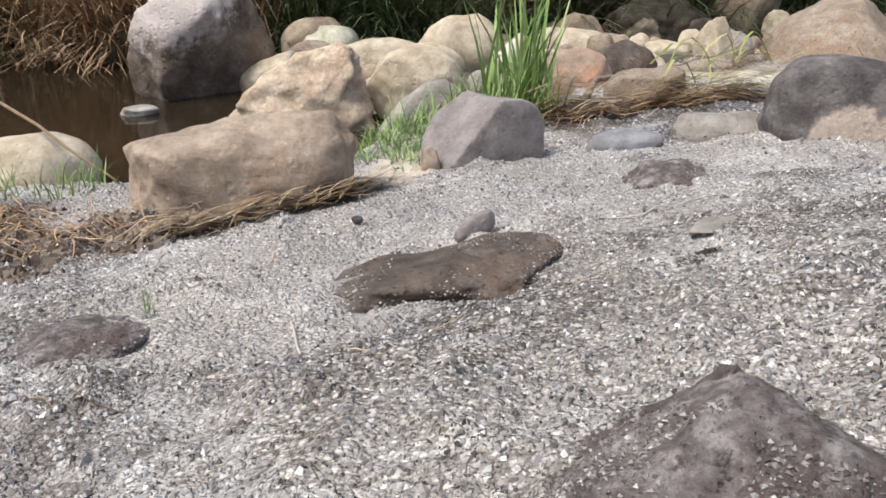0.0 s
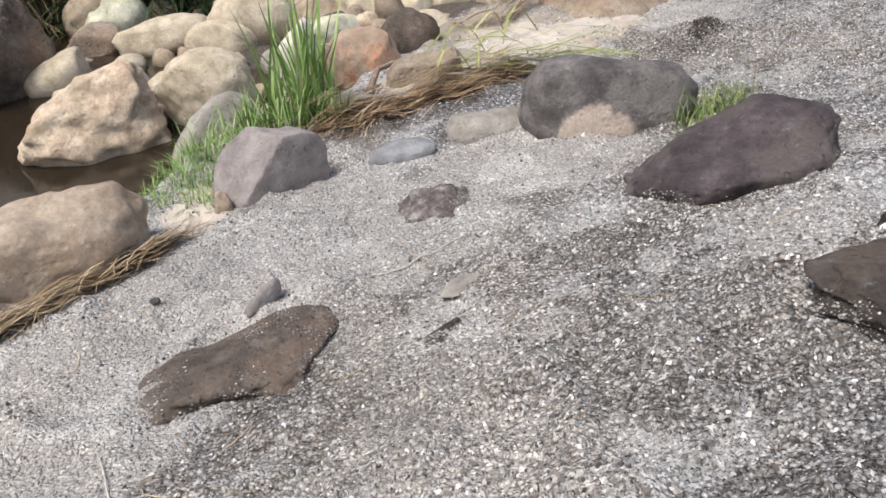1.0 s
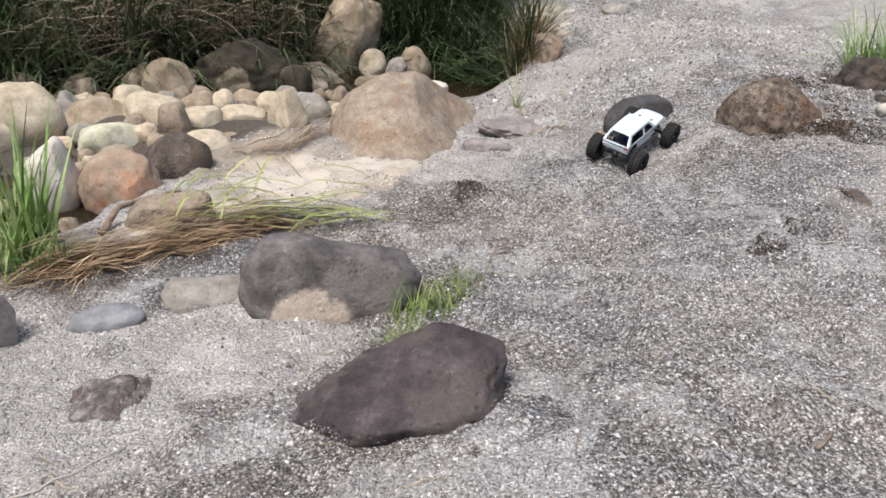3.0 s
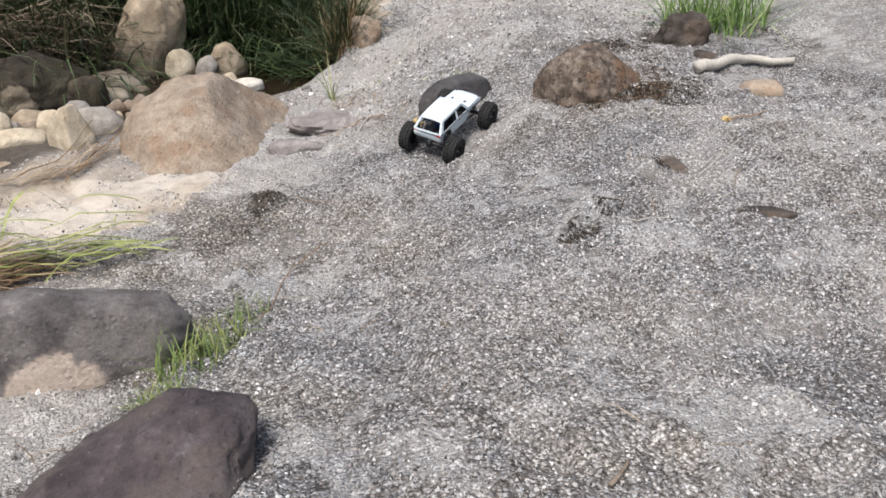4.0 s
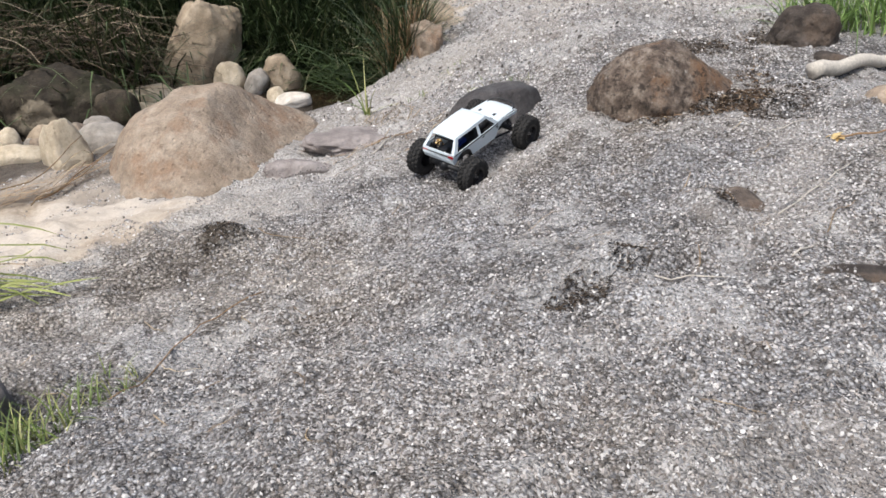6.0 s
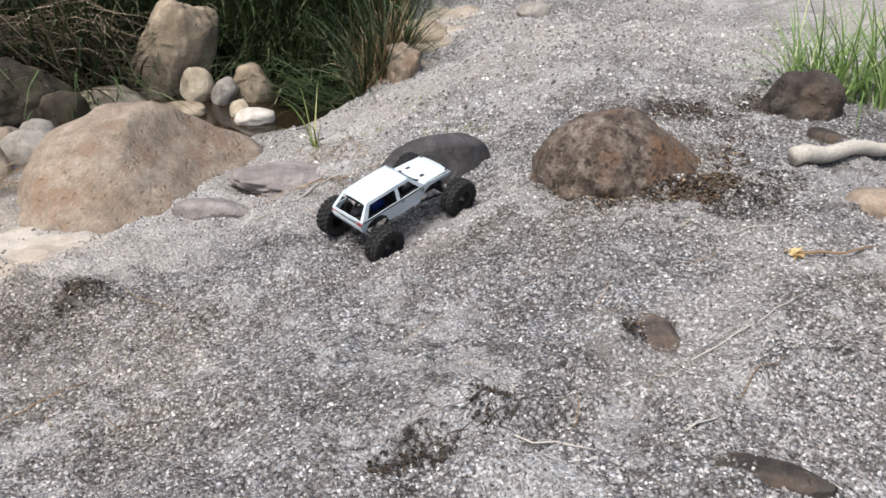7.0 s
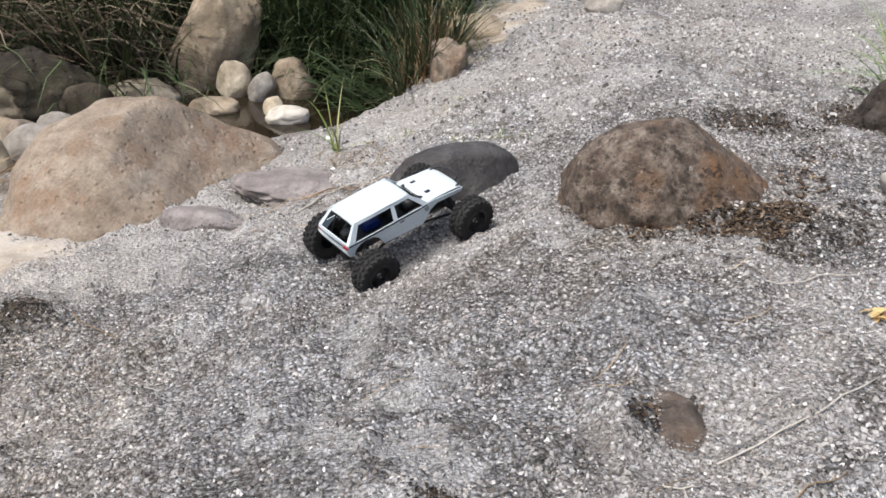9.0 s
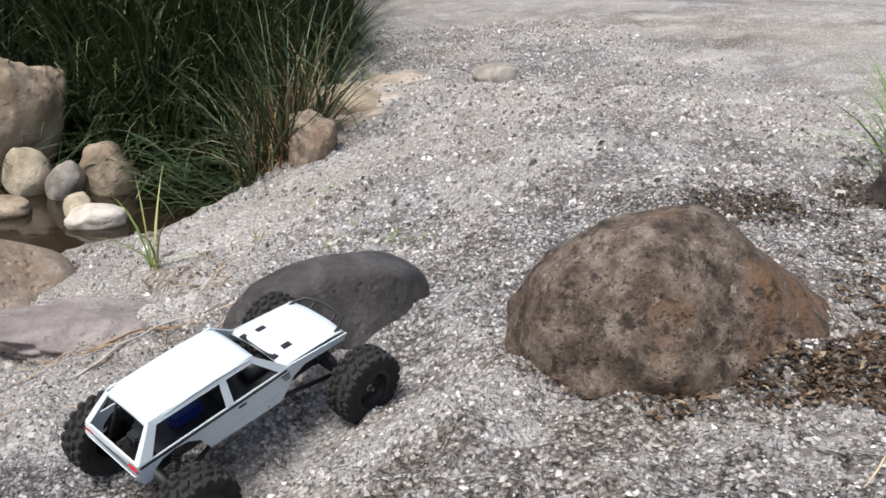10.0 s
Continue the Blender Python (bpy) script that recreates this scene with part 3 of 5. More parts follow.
stone("boulder", "big smooth brown boulder at the edge of the sand", 2.053, 4.718, 1.2, 0.88, 0.37, 59, BROWN, 331, z=0.21, sink=0.7, level=5, cuts=2, rough=0.08, square=2.2, cone=0.32, shift=(0.05, 0), facets=((0.1, -0.85, 0.6, 0.7), (0.8, 0.1, 0.6, 0.74)), group=GROUP)
stone("stone", "brown wedge-shaped stone beside dead grass", 0.76, 3.42, 0.36, 0.24, 0.17, 14, BROWN, 341, z=0.25, cuts=6, square=2.8, taper=0.2, group=GROUP)
stone("stone", "pale grey low stone in the dead grass", 0.42, 3.2, 0.26, 0.18, 0.11, 4, GREY, 351, z=0.25, group=GROUP)
stone("stone", "whitish leaning slab in the grass by the water", -0.12, 3.24, 0.4, 0.15, 0.2, 24, GREY, 361, z=0.18, lean=(0, -32), square=3, group=GROUP)
stone("boulder", "round mauve-grey boulder at the gravel's edge", 0.11, 2.58, 0.4, 0.31, 0.19, 5, MAUVE, 372, sink=0.8, level=5, rough=0.04, cuts=2, cone=0.1, facets=((0.55, -0.8, -0.05, 0.42), (0.2, 0.1, 1, 0.85)), group=GROUP)
stone("stone", "flat blue-grey slate set in the gravel", 0.56, 2.65, 0.25, 0.13, 0.06, 2, SLATE, 381, sink=0.8, cuts=3, group=GROUP)
stone("stone", "pale grey flat stone beside the banded boulder", 0.90, 2.74, 0.34, 0.22, 0.075, -4, GREY, 391, sink=0.9, group=GROUP)
stone("boulder", "dark banded boulder with a pinkish low patch", 1.28, 2.6, 0.62, 0.34, 0.225, -14, STRIPED, 401, sink=0.7, level=5, rough=0.05, square=2.6, cuts=2, taper=-0.16, facets=((0.1, -0.9, 0.3, 0.78),), group=GROUP)
stone("boulder", "dark purple-grey wedge boulder in the gravel", 1.34, 1.77, 0.57, 0.34, 0.17, -6, PURPLE, 412, sink=0.9, level=5, rough=0.15, square=2.8, cuts=3, taper=0.3, shift=(0.1, 0.1), facets=((0.9, -0.35, -0.1, 0.74), (-0.35, -0.35, 0.9, 0.64)), group=GROUP)
stone("boulder", "dark brown cracked rock with gravel stuck to it", 1.35, 0.94, 0.52, 0.36, 0.042, -10, UMBER, 421, sink=1.2, level=5, rough=0.2, cuts=5, facets=((0, 0.1, 1, 0.72), (0.1, -1, 0.2, 0.72), (-0.8, -0.5, 0.3, 0.8)), group=GROUP)
stone("stone", "tan worn stone flush with the gravel", 0.59, 2.15, 0.29, 0.31, 0.045, -5, CONGLOMERATE, 431, sink=1.8, rough=0.22, cuts=6, level=5, group=GROUP)
stone("boulder", "umber rock embedded in the gravel", 0.05, 1.53, 0.48, 0.36, 0.066, 9, SEPIA, 441, sink=1.4, level=5, rough=0.17, square=2.6, cuts=5, taper=0.2, group=GROUP)
stone("stone", "slender grey stone leaning by the embedded rock", 0.085, 1.79, 0.14, 0.05, 0.04, 55, MAUVE, 451, sink=0.6, square=2.6, cuts=3, lean=(0, -8), group=GROUP)
stone("boulder", "rough grey-brown rock with a pointed crown", 0.345, 0.6, 0.36, 0.3, 0.1, -21, CONGLOMERATE, 461, sink=1.0, level=5, rough=0.2, cuts=6, cone=0.5, shift=(-0.05, 0.25), group=GROUP)
stone("stone", "low dark earthy rock in the gravel", -0.60, 1.2, 0.27, 0.24, 0.04, 30, CONGLOMERATE, 471, sink=1.2, rough=0.14, group=GROUP)
stone("stone", "small grey slab in the gravel", 2.385, 4.205, 0.28, 0.176, 0.06, -14, MAUVE, 481, cuts=8, square=3, rough=0.2, sink=1.0, group=GROUP)
stone("stone", "low pale worn outcrop", 2.655, 4.454, 0.43, 0.32, 0.06, 2, MAUVE, 491, sink=1.2, rough=0.22, cuts=8, square=2.8, level=5, group=GROUP)
stone("boulder", "dark smooth oblong basalt boulder", 3.23, 4.05, 0.46, 0.27, 0.15, 8, DARK, 501, sink=1.0, level=5, rough=0.03, square=2.3, cuts=1, taper=0.04, shift=(0.03, 0.05), facets=((-0.9, -0.3, 0.3, 0.9), (0.95, -0.2, 0.1, 0.86), (0.62, -0.75, 0.15, 0.66)), group=GROUP)
stone("boulder", "domed boulder mottled brown and rust, in leaf litter", 3.795, 3.70, 0.63, 0.45, 0.22, 4, RUST, 511, sink=1.0, level=5, rough=0.08, square=2.1, cuts=1, cone=0.10, shift=(-0.1, 0), facets=((0.1, -0.9, 0.45, 0.84), (0.75, 0, 0.6, 0.8)), group=GROUP)
stone("stone", "grey block below the grass", 4.748, 4.196, 0.317, 0.249, 0.192, -33, UMBER, 521, cuts=3, rough=0.2, level=5, square=2.6, sink=0.8, group=GROUP)
stone("stone", "small dark slab lying beside the log", 4.685, 3.899, 0.147, 0.108, 0.0294, -34, UMBER, 531, cuts=5, square=3.2, sink=1.0, group=GROUP)
stone("stone", "tan rock at the gravel's upper side", 4.41, 3.193, 0.219, 0.159, 0.0795, -38, PINK, 541, cuts=1, group=GROUP)
stone("stone", "flush brown stone in the gravel", 3.49, 2.7, 0.12, 0.24, 0.03, -8, SEPIA, 551, sink=1.5, cuts=5, cone=0.35, shift=(0, 0.3), group=GROUP)
stone("stone", "flat dark grey stone lying in the gravel", 3.506, 2.218, 0.217, 0.0776, 0.0186, -30, UMBER, 561, sink=1.0, group=GROUP)
stone("boulder", "big tan block standing in the grass bank", 2.032, 6.466, 0.448, 0.351, 0.487, 8, TAN, 571, z=0.24, sink=0.3, cuts=4, square=3.4, rough=0.11, level=5, lean=(0, 18), facets=((0.2, -1, 0.2, 0.7), (-0.8, 0, 0.5, 0.75)), group=GROUP)
stone("stone", "angular cream stone in the creek", 2.169, 6.222, 0.195, 0.156, 0.18, 7, PALE, 581, z=0.2, cuts=4, sink=0.3, group=GROUP)
stone("stone", "grey egg-shaped stone in the creek", 2.327, 6.134, 0.166, 0.136, 0.146, 6, GREY, 591, z=W, sink=0.3, group=GROUP)
stone("stone", "striped tan stone below the reeds", 2.504, 6.202, 0.252, 0.203, 0.203, 4, TAN, 601, z=W, sink=0.3, group=GROUP)
stone("stone", "flat whitish stone in the water", 2.507, 5.721, 0.215, 0.137, 0.0732, 4, WHITISH, 611, z=W, cuts=1, group=GROUP)
stone("stone", "small pale stone in the water", 2.427, 5.864, 0.117, 0.0976, 0.083, 4, PALE, 621, z=W, level=3, group=GROUP)
stone("stone", "cream stone at the far bank", 0.54, 5.93, 0.24, 0.208, 0.17, 13, PALE, 631, z=W, group=GROUP)
stone("stone", "long cream stone behind the brown boulder", 1.69, 6.08, 0.4, 0.2, 0.12, 11, PALE, 641, z=W, group=GROUP)
stone("stone", "mossy dark stone in the water", 1.53, 5.74, 0.27, 0.22, 0.19, 15, MOSSROCK, 651, z=W, group=GROUP)
stone("stone", "small pale pebble beside the boulder", 1.46, 4.94, 0.1, 0.09, 0.07, 19, PALE, 661, z=W, level=3, group=GROUP)
stone("stone", "tan stone at the top of the gravel", 3.524, 6.390, 0.36, 0.28, 0.12, -8, TAN, 671, group=GROUP)
stone("stone", "pale stone on the far rise", 4.331, 6.648, 0.254, 0.182, 0.0817, -16, GREY, 681, group=GROUP)
stone("stone", "flat tan stone between the boulder and the water", 2.11, 5.91, 0.26, 0.16, 0.07, 5, TAN, 721, z=W, sink=0.6, group=GROUP)
stone("stone", "greenish stone lying by the mossy boulder", 0.75, 5.8, 0.23, 0.17, 0.1, 5, MOSSY, 722, z=W, group=GROUP)
stone("stone", "tan earthy block at the end of the water", 3.3, 5.62, 0.2, 0.26, 0.17, -8, BROWN, 691, cuts=6, square=3, rough=0.14, level=5, group=GROUP)
stone("stone", "pale tan stone lying flush in the gravel", 0.6, 1.6, 0.2, 0.07, 0.014, 35, GREY, 711, sink=2.0, rough=0.15, cuts=4, group=GROUP)
stone("stone", "long dark stone lying in the gravel", 0.5, 1.4, 0.14, 0.05, 0.012, 40, UMBER, 712, sink=1.5, rough=0.15, cuts=4, group=GROUP)
stone("stone", "small black pebble on the pale gravel", -0.20, 1.88, 0.032, 0.02, 0.014, 20, DARK, 713, sink=0.4, level=3, group=GROUP)
stone("stone", "dark crumbly stone behind the cracked rock", 1.42, 1.24, 0.07, 0.06, 0.035, 10, UMBER, 714, sink=0.8, rough=0.2, level=3, group=GROUP)
stone("stone", "white pebble beside the cracked rock", 1.52, 1.23, 0.026, 0.02, 0.014, 10, PALE, 715, sink=0.4, level=3, group=GROUP)
stone("stone", "small reddish stone beside the grass", -0.06, 2.45, 0.06, 0.05, 0.07, 0, PINK, 701, level=3, cuts=2, group=GROUP)

# smaller stones filling the creek bed between the large ones
rnd = random.Random(12)
placed = len(TAKEN)
KINDS = [("small cream river stone in the creek bed", PALE), ("small tan river stone in the creek bed", TAN), ("small grey river stone in the creek bed", GREY), ("small brown river stone in the creek bed", BROWN), ("small yellowish river stone in the creek bed", YELLOW)]
tries = 0
while len(TAKEN) < placed + 125 and tries < 6000:
    tries += 1
    x = rnd.uniform(-1.1, 2.9)
    lo, hi = float(bank_edge(x)) + 0.12, float(far_bank(x)) - 0.05
    y = rnd.uniform(lo, hi)
    w = rnd.choice((0.07, 0.09, 0.11, 0.14, 0.17, 0.2, 0.22))
    if x < -0.25 and y < 4.6 or x > 1.9 or 0.9 < x < 1.7 and y < 5.15 or any(math.hypot(x - a, y - b) < r + 0.33 * w for a, b, r in TAKEN):
        continue
    label, material = KINDS[rnd.choice((0, 0, 1, 1, 1, 3, 2, 3, 3, 4))]
    h = w * rnd.uniform(0.5, 0.75)
    stone("stone", label, x, y, w, w * rnd.uniform(0.65, 0.9), h, rnd.uniform(0, 180), material, 1000 + tries, z=max(float(land(x, y)), W - 0.03), level=3, sink=0.5, rough=0.09, cuts=3, group="river stones")

# ---- lying straw, twigs, leaves ----
def strewn(name, label, category, a, b, count, spread, length, width, material, seed, wander=0.25, lift=0.012, kind="stuff"):
    """Strands lying along the line from a to b, each a thin bent strip that follows the ground."""
    r = np.random.RandomState(seed)
    u = r.rand(count)
    a, b = np.array(a), np.array(b)
    way = np.arctan2(*(b - a)[::-1]) + r.normal(0, wander, count)
    c = a + (b - a) * u[:, None] + r.normal(0, spread, (count, 2))
    L = length * r.uniform(0.5, 1.2, count)
    bend = r.normal(0, 0.5, count)
    n, rings = 7, []
    up = np.abs(r.normal(0, lift, count)) + 0.002
    arch = r.rand(count) * lift * 1.5
    for i in range(n):
        q = i / (n - 1) - 0.5
        ang = way + bend * q
        x, y = c[:, 0] + np.cos(ang) * L * q, c[:, 1] + np.sin(ang) * L * q
        z = land(x, y) + up + arch * (1 - 4 * q * q)
        w = width * (1 - 1.2 * abs(q)) * 0.5
        roll = r.uniform(-0.4, 0.4)
        sx, sy, sz = -np.sin(ang) * w, np.cos(ang) * w, w * roll
        rings.append(np.stack([np.stack([x - sx, y - sy, z - sz], -1), np.stack([x + sx, y + sy, z + sz], -1)], 1))
    v = np.stack(rings, 1).reshape(-1, 3)
    q = np.array([[2 * i, 2 * i + 1, 2 * i + 3, 2 * i + 2] for i in range(n - 1)])[None]
    f = (np.arange(count)[:, None, None] * 2 * n + q).reshape(-1, 4)
    return tagged(mesh_object(name, v.tolist(), f.tolist(), material), label, category, kind=kind)


# ---- grass ----
def blades(name, label, category, spots, material, seed, kind="", hang=0.0):
    """Spots of blades: x, y, count, radius, length, width, lean; each blade is a bent tapering strip."""
    rnd = np.random.RandomState(seed)
    verts, faces, k = [], [], 0
    for x, y, count, radius, length, width, lean in spots:
        r, a = radius * np.sqrt(rnd.rand(count)), rnd.rand(count) * 2 * np.pi
        bx, by = x + r * np.cos(a), y + r * np.sin(a)
        bz = land(bx, by) - 0.01
        L = length * rnd.uniform(0.45, 1.1, count)
        az = rnd.rand(count) * 2 * np.pi
        az = np.where(rnd.rand(count) < hang, rnd.normal(-np.pi / 2, 0.7, count), az)
        tilt = np.abs(rnd.normal(0, lean, count))
        sag = rnd.uniform(0.3, 1.0, count) * lean * 1.6
        px, py, pz = bx.copy(), by.copy(), bz.copy()
        n = 6
        rings = []
        for i in range(n):
            u = i / (n - 1)
            wdt = width * (1 - u) ** 0.7 * rnd.uniform(0.7, 1.3, count) * 0.5 + 0.0002
            rings.append(np.stack([np.stack([px - np.sin(az) * wdt, py + np.cos(az) * wdt, pz], -1), np.stack([px + np.sin(az) * wdt, py - np.cos(az) * wdt, pz], -1)], 1))
            ang = tilt + sag * u * 1.6
            step = L / (n - 1)
            px, py, pz = px + np.cos(az) * np.sin(ang) * step, py + np.sin(az) * np.sin(ang) * step, pz + np.cos(ang) * step
        v = np.stack(rings, 1).reshape(count, -1, 3)
        verts.append(v.reshape(-1, 3))
        base = k + np.arange(count)[:, None, None] * 2 * n
        q = np.array([[2 * i, 2 * i + 1, 2 * i + 3, 2 * i + 2] for i in range(n - 1)])[None]
        faces.append((base + q).reshape(-1, 4))
        k += count * 2 * n
    ob = mesh_object(name, np.concatenate(verts).tolist(), np.concatenate(faces).tolist(), material)
    return tagged(ob, label, category, kind=kind or "stuff")


blades("grass_tuft", "tall green reed tuft growing between the stones", "grass", [(0.2, 3.16, 40, 0.12, 0.54, 0.017, 0.26), (0.28, 3.18, 26, 0.08, 0.60, 0.019, 0.2), (0.12, 3.12, 165, 0.17, 0.24, 0.007, 0.45), (0.3, 3.08, 110, 0.10, 0.2, 0.006, 0.45)], GREEN, 5)
blades("grass_tuft", "low fine grass beside the mauve boulder", "grass", [(-0.19, 2.66, 110, 0.12, 0.12, 0.004, 0.8), (-0.30, 2.62, 66, 0.10, 0.10, 0.004, 0.8), (-0.32, 3.0, 77, 0.12, 0.13, 0.004, 0.8), (-0.02, 3.3, 121, 0.12, 0.2, 0.006, 0.5), (-0.12, 2.78, 132, 0.15, 0.14, 0.004, 0.8), (-0.1, 3.0, 132, 0.14, 0.18, 0.005, 0.6), (-0.12, 2.55, 121, 0.09, 0.09, 0.004, 0.8), (-0.22, 2.9, 165, 0.13, 0.12, 0.004, 0.8)], GREEN, 6)
blades("weed_patch", "straggling green weeds between two dark boulders", "weed", [(1.55, 2.38, 120, 0.11, 0.14, 0.005, 0.6), (1.66, 2.47, 100, 0.08, 0.12, 0.005, 0.6), (1.78, 2.62, 70, 0.08, 0.09, 0.004, 0.7), (1.45, 2.2, 110, 0.07, 0.09, 0.004, 0.7), (1.40, 2.08, 120, 0.05, 0.07, 0.004, 0.7)], WEED, 7)
blades("reed_sprig", "slender green reed sprig standing in the gravel", "grass", [(2.80, 4.83, 5, 0.012, 0.38, 0.008, 0.6), (2.80, 4.83, 4, 0.014, 0.34, 0.007, 0.85), (2.80, 4.83, 7, 0.03, 0.13, 0.004, 0.6)], WEED, 8)
blades("reed_tussock", "tall reed tussock with brown stems at the bank", "grass", [(3.16, 5.78, 130, 0.10, 0.8, 0.010, 0.5), (3.28, 6.0, 150, 0.12, 0.85, 0.010, 0.55), (3.10, 5.70, 70, 0.08, 0.6, 0.009, 1.0)], REED, 25, "", 0.3)
strewn("drooping_reeds", "green and straw reed blades drooping low over the water", "grass", (2.6, 6.1), (3.12, 5.8), 130, 0.10, 0.55, 0.009, REED, 63, 0.35, 0.13)
blades("dry_stems", "brown dry stems standing in the reed tussock", "grass", [(3.17, 5.74, 90, 0.10, 0.5, 0.006, 0.35), (3.27, 5.9, 90, 0.12, 0.55, 0.006, 0.4), (3.14, 5.66, 60, 0.08, 0.25, 0.005, 0.8)], THATCH, 26)
blades("grass_tuft", "low scattered grass in the gravel", "grass", [(3.27, 4.95, 26, 0.07, 0.07, 0.004, 0.8), (3.33, 4.55, 50, 0.09, 0.07, 0.004, 0.9), (3.43, 4.42, 40, 0.08, 0.06, 0.004, 0.9), (3.06, 4.85, 20, 0.06, 0.07, 0.004, 0.8)], WEED, 9)
blades("grass_sprout", "tiny grass sprout in the gravel", "grass", [(-0.52, 1.36, 9, 0.012, 0.08, 0.003, 0.3)], GREEN, 10)
blades("grass_tuft", "green grass at the water beside the pale boulder", "grass", [(-1.1, 2.3, 60, 0.12, 0.12, 0.005, 0.4), (-1.35, 2.28, 50, 0.12, 0.12, 0.005, 0.4)], GREEN, 12)
rnd = random.Random(4)
reeds, dead, tangle = [], [], []
for i in range(420):
    x = rnd.uniform(-6, 4.0)
    back = abs(rnd.gauss(0, 1.1))
    y = float(far_bank(x)) - 0.05 + back
    if 1.7 < x < 2.5 and back < 0.35 or -0.4 < x < 1.7 and back < 0.8 and i % 4:
        continue
    (dead if x < -1.5 and rnd.random() < 0.8 else reeds).append((x, y, 150, 0.2, rnd.uniform(0.6, 1.15), 0.015, 0.75))
blades("reed_bank", "dense dark green reeds overhanging the creek", "grass", reeds, REED, 21, "stuff", 0.6)
for i in range(44):
    x = rnd.uniform(-5, 1.9)
    tangle.append((x, float(far_bank(x)) + rnd.uniform(-0.2, 0.4), 60, 0.25, rnd.uniform(0.4, 0.8), 0.007, 1.2))
blades("dead_grass_bank", "rust-brown dead grass hanging over the creek", "grass", dead, THATCH, 22, "stuff", 0.7)
blades("dead_grass_bank", "tangled brown dead canes in the reed bank, coloured dark for shade", "grass", tangle, CANE, 27, "stuff", 0.7)
pale = [(rnd.uniform(-1.0, 0.6), rnd.uniform(6.0, 6.3), 22, 0.2, rnd.uniform(0.6, 1.0), 0.020, 0.7) for i in range(11)]
blades("hanging_reeds", "pale grey-green reed blades arching over the creek", "grass", pale, SAGE, 28, "stuff", 0.7)
hung = [(rnd.uniform(0.0, 1.7), rnd.uniform(6.2, 6.6), 60, 0.2, rnd.uniform(0.7, 1.2), 0.016, 0.75) for i in range(12)]
blades("hanging_reeds", "long reed blades drooping over the creek stones", "grass", hung, REED, 24, "stuff", 0.85)
blades("grass_clump", "long bright green grass above the grey block", "grass", [(4.98, 4.41, 170, 0.16, 0.55, 0.009, 0.6), (5.24, 4.27, 160, 0.2, 0.6, 0.009, 0.6)], GREEN, 23)

strewn("straw_bundle", "bundle of pale straw along the granite block", "straw", (-0.66, 1.86), (-0.18, 2.3), 300, 0.017, 0.28, 0.005, STRAW, 41, 0.12, 0.018)
strewn("dead_grass_mat", "brown mat of flattened dead grass", "straw", (0.28, 2.97), (1.1, 3.25), 420, 0.055, 0.34, 0.005, THATCH, 42, 0.22, 0.022)
strewn("straw_bundle", "long pale straw on the dead grass mat", "straw", (0.4, 3.08), (1.25, 3.32), 130, 0.05, 0.5, 0.005, STRAW, 43, 0.16, 0.04)
strewn("bent_grass", "long yellow-green grass bent over the sand", "grass", (0.95, 3.26), (1.5, 3.3), 26, 0.05, 0.5, 0.013, LIME, 44, 0.22, 0.06)
strewn("bent_grass", "green grass blades lying towards the sand", "grass", (0.9, 3.3), (1.2, 3.55), 9, 0.04, 0.45, 0.013, LIME, 45, 0.2, 0.09)
strewn("branch_tangle", "tangle of dry canes along the reed bank", "straw", (0.0, 6.2), (1.7, 6.32), 620, 0.13, 0.9, 0.009, CANE, 60, 0.3, 0.22)
strewn("branch_tangle", "matted brown cane litter behind the mossy boulder", "straw", (-0.3, 6.45), (1.7, 6.6), 700, 0.2, 0.6, 0.010, CANE, 62, 0.5, 0.17)
strewn("branch_tangle", "brown dead canes fallen over the creek bank", "straw", (-4.2, 6.0), (-1.8, 5.75), 500, 0.25, 0.7, 0.012, THATCH, 61, 0.7, 0.22)
strewn("twigs", "scattered fine dry twigs on the gravel", "twig", (-0.6, 1.2), (4.38, 3.34), 90, 0.6, 0.12, 0.003, STRAW, 46, 2.0, 0.002)
strewn("twigs", "dry stems at the foot of the outcrop", "twig", (2.47, 4.22), (2.99, 4.34), 30, 0.12, 0.18, 0.004, STRAW, 47, 0.6, 0.004)
strewn("twigs", "bleached bits of straw round the reed sprig", "twig", (2.72, 4.72), (3.02, 4.55), 46, 0.07, 0.11, 0.004, STRAW, 66, 1.2, 0.004)
strewn("twigs", "thin dry twigs washed against the brown boulder", "twig", (1.15, 4.32), (1.72, 4.72), 34, 0.04, 0.34, 0.005, STRAW, 64, 0.25, 0.03)
strewn("twigs", "dark washed-up twigs beside the sand", "twig", (1.2, 4.36), (1.7, 4.66), 20, 0.04, 0.28, 0.005, THATCH, 65, 0.3, 0.03)
strewn("dead_grass_mat", "brown dead roots in the earth bank", "straw", (-1.3, 1.95), (-0.75, 1.85), 160, 0.09, 0.12, 0.004, THATCH, 48, 0.9, 0.015)
# dark strands added along the ledge in place of its shaded cracks
strewn("twigs", "dark strands laid as shade in the cracks of the gravel", "twig", (2.76, 2.43), (3.15, 2.50), 26, 0.03, 0.07, 0.003, RECESS, 49, 0.5, 0.002)
blades("root_tuft", "dark tuft of dry moss on the gravel", "moss", [(2.06, 3.47, 520, 0.085, 0.026, 0.006, 1.1), (2.14, 3.47, 160, 0.05, 0.022, 0.005, 1.1), (1.98, 3.42, 110, 0.05, 0.022, 0.005, 1.1)], LICHEN, 50)


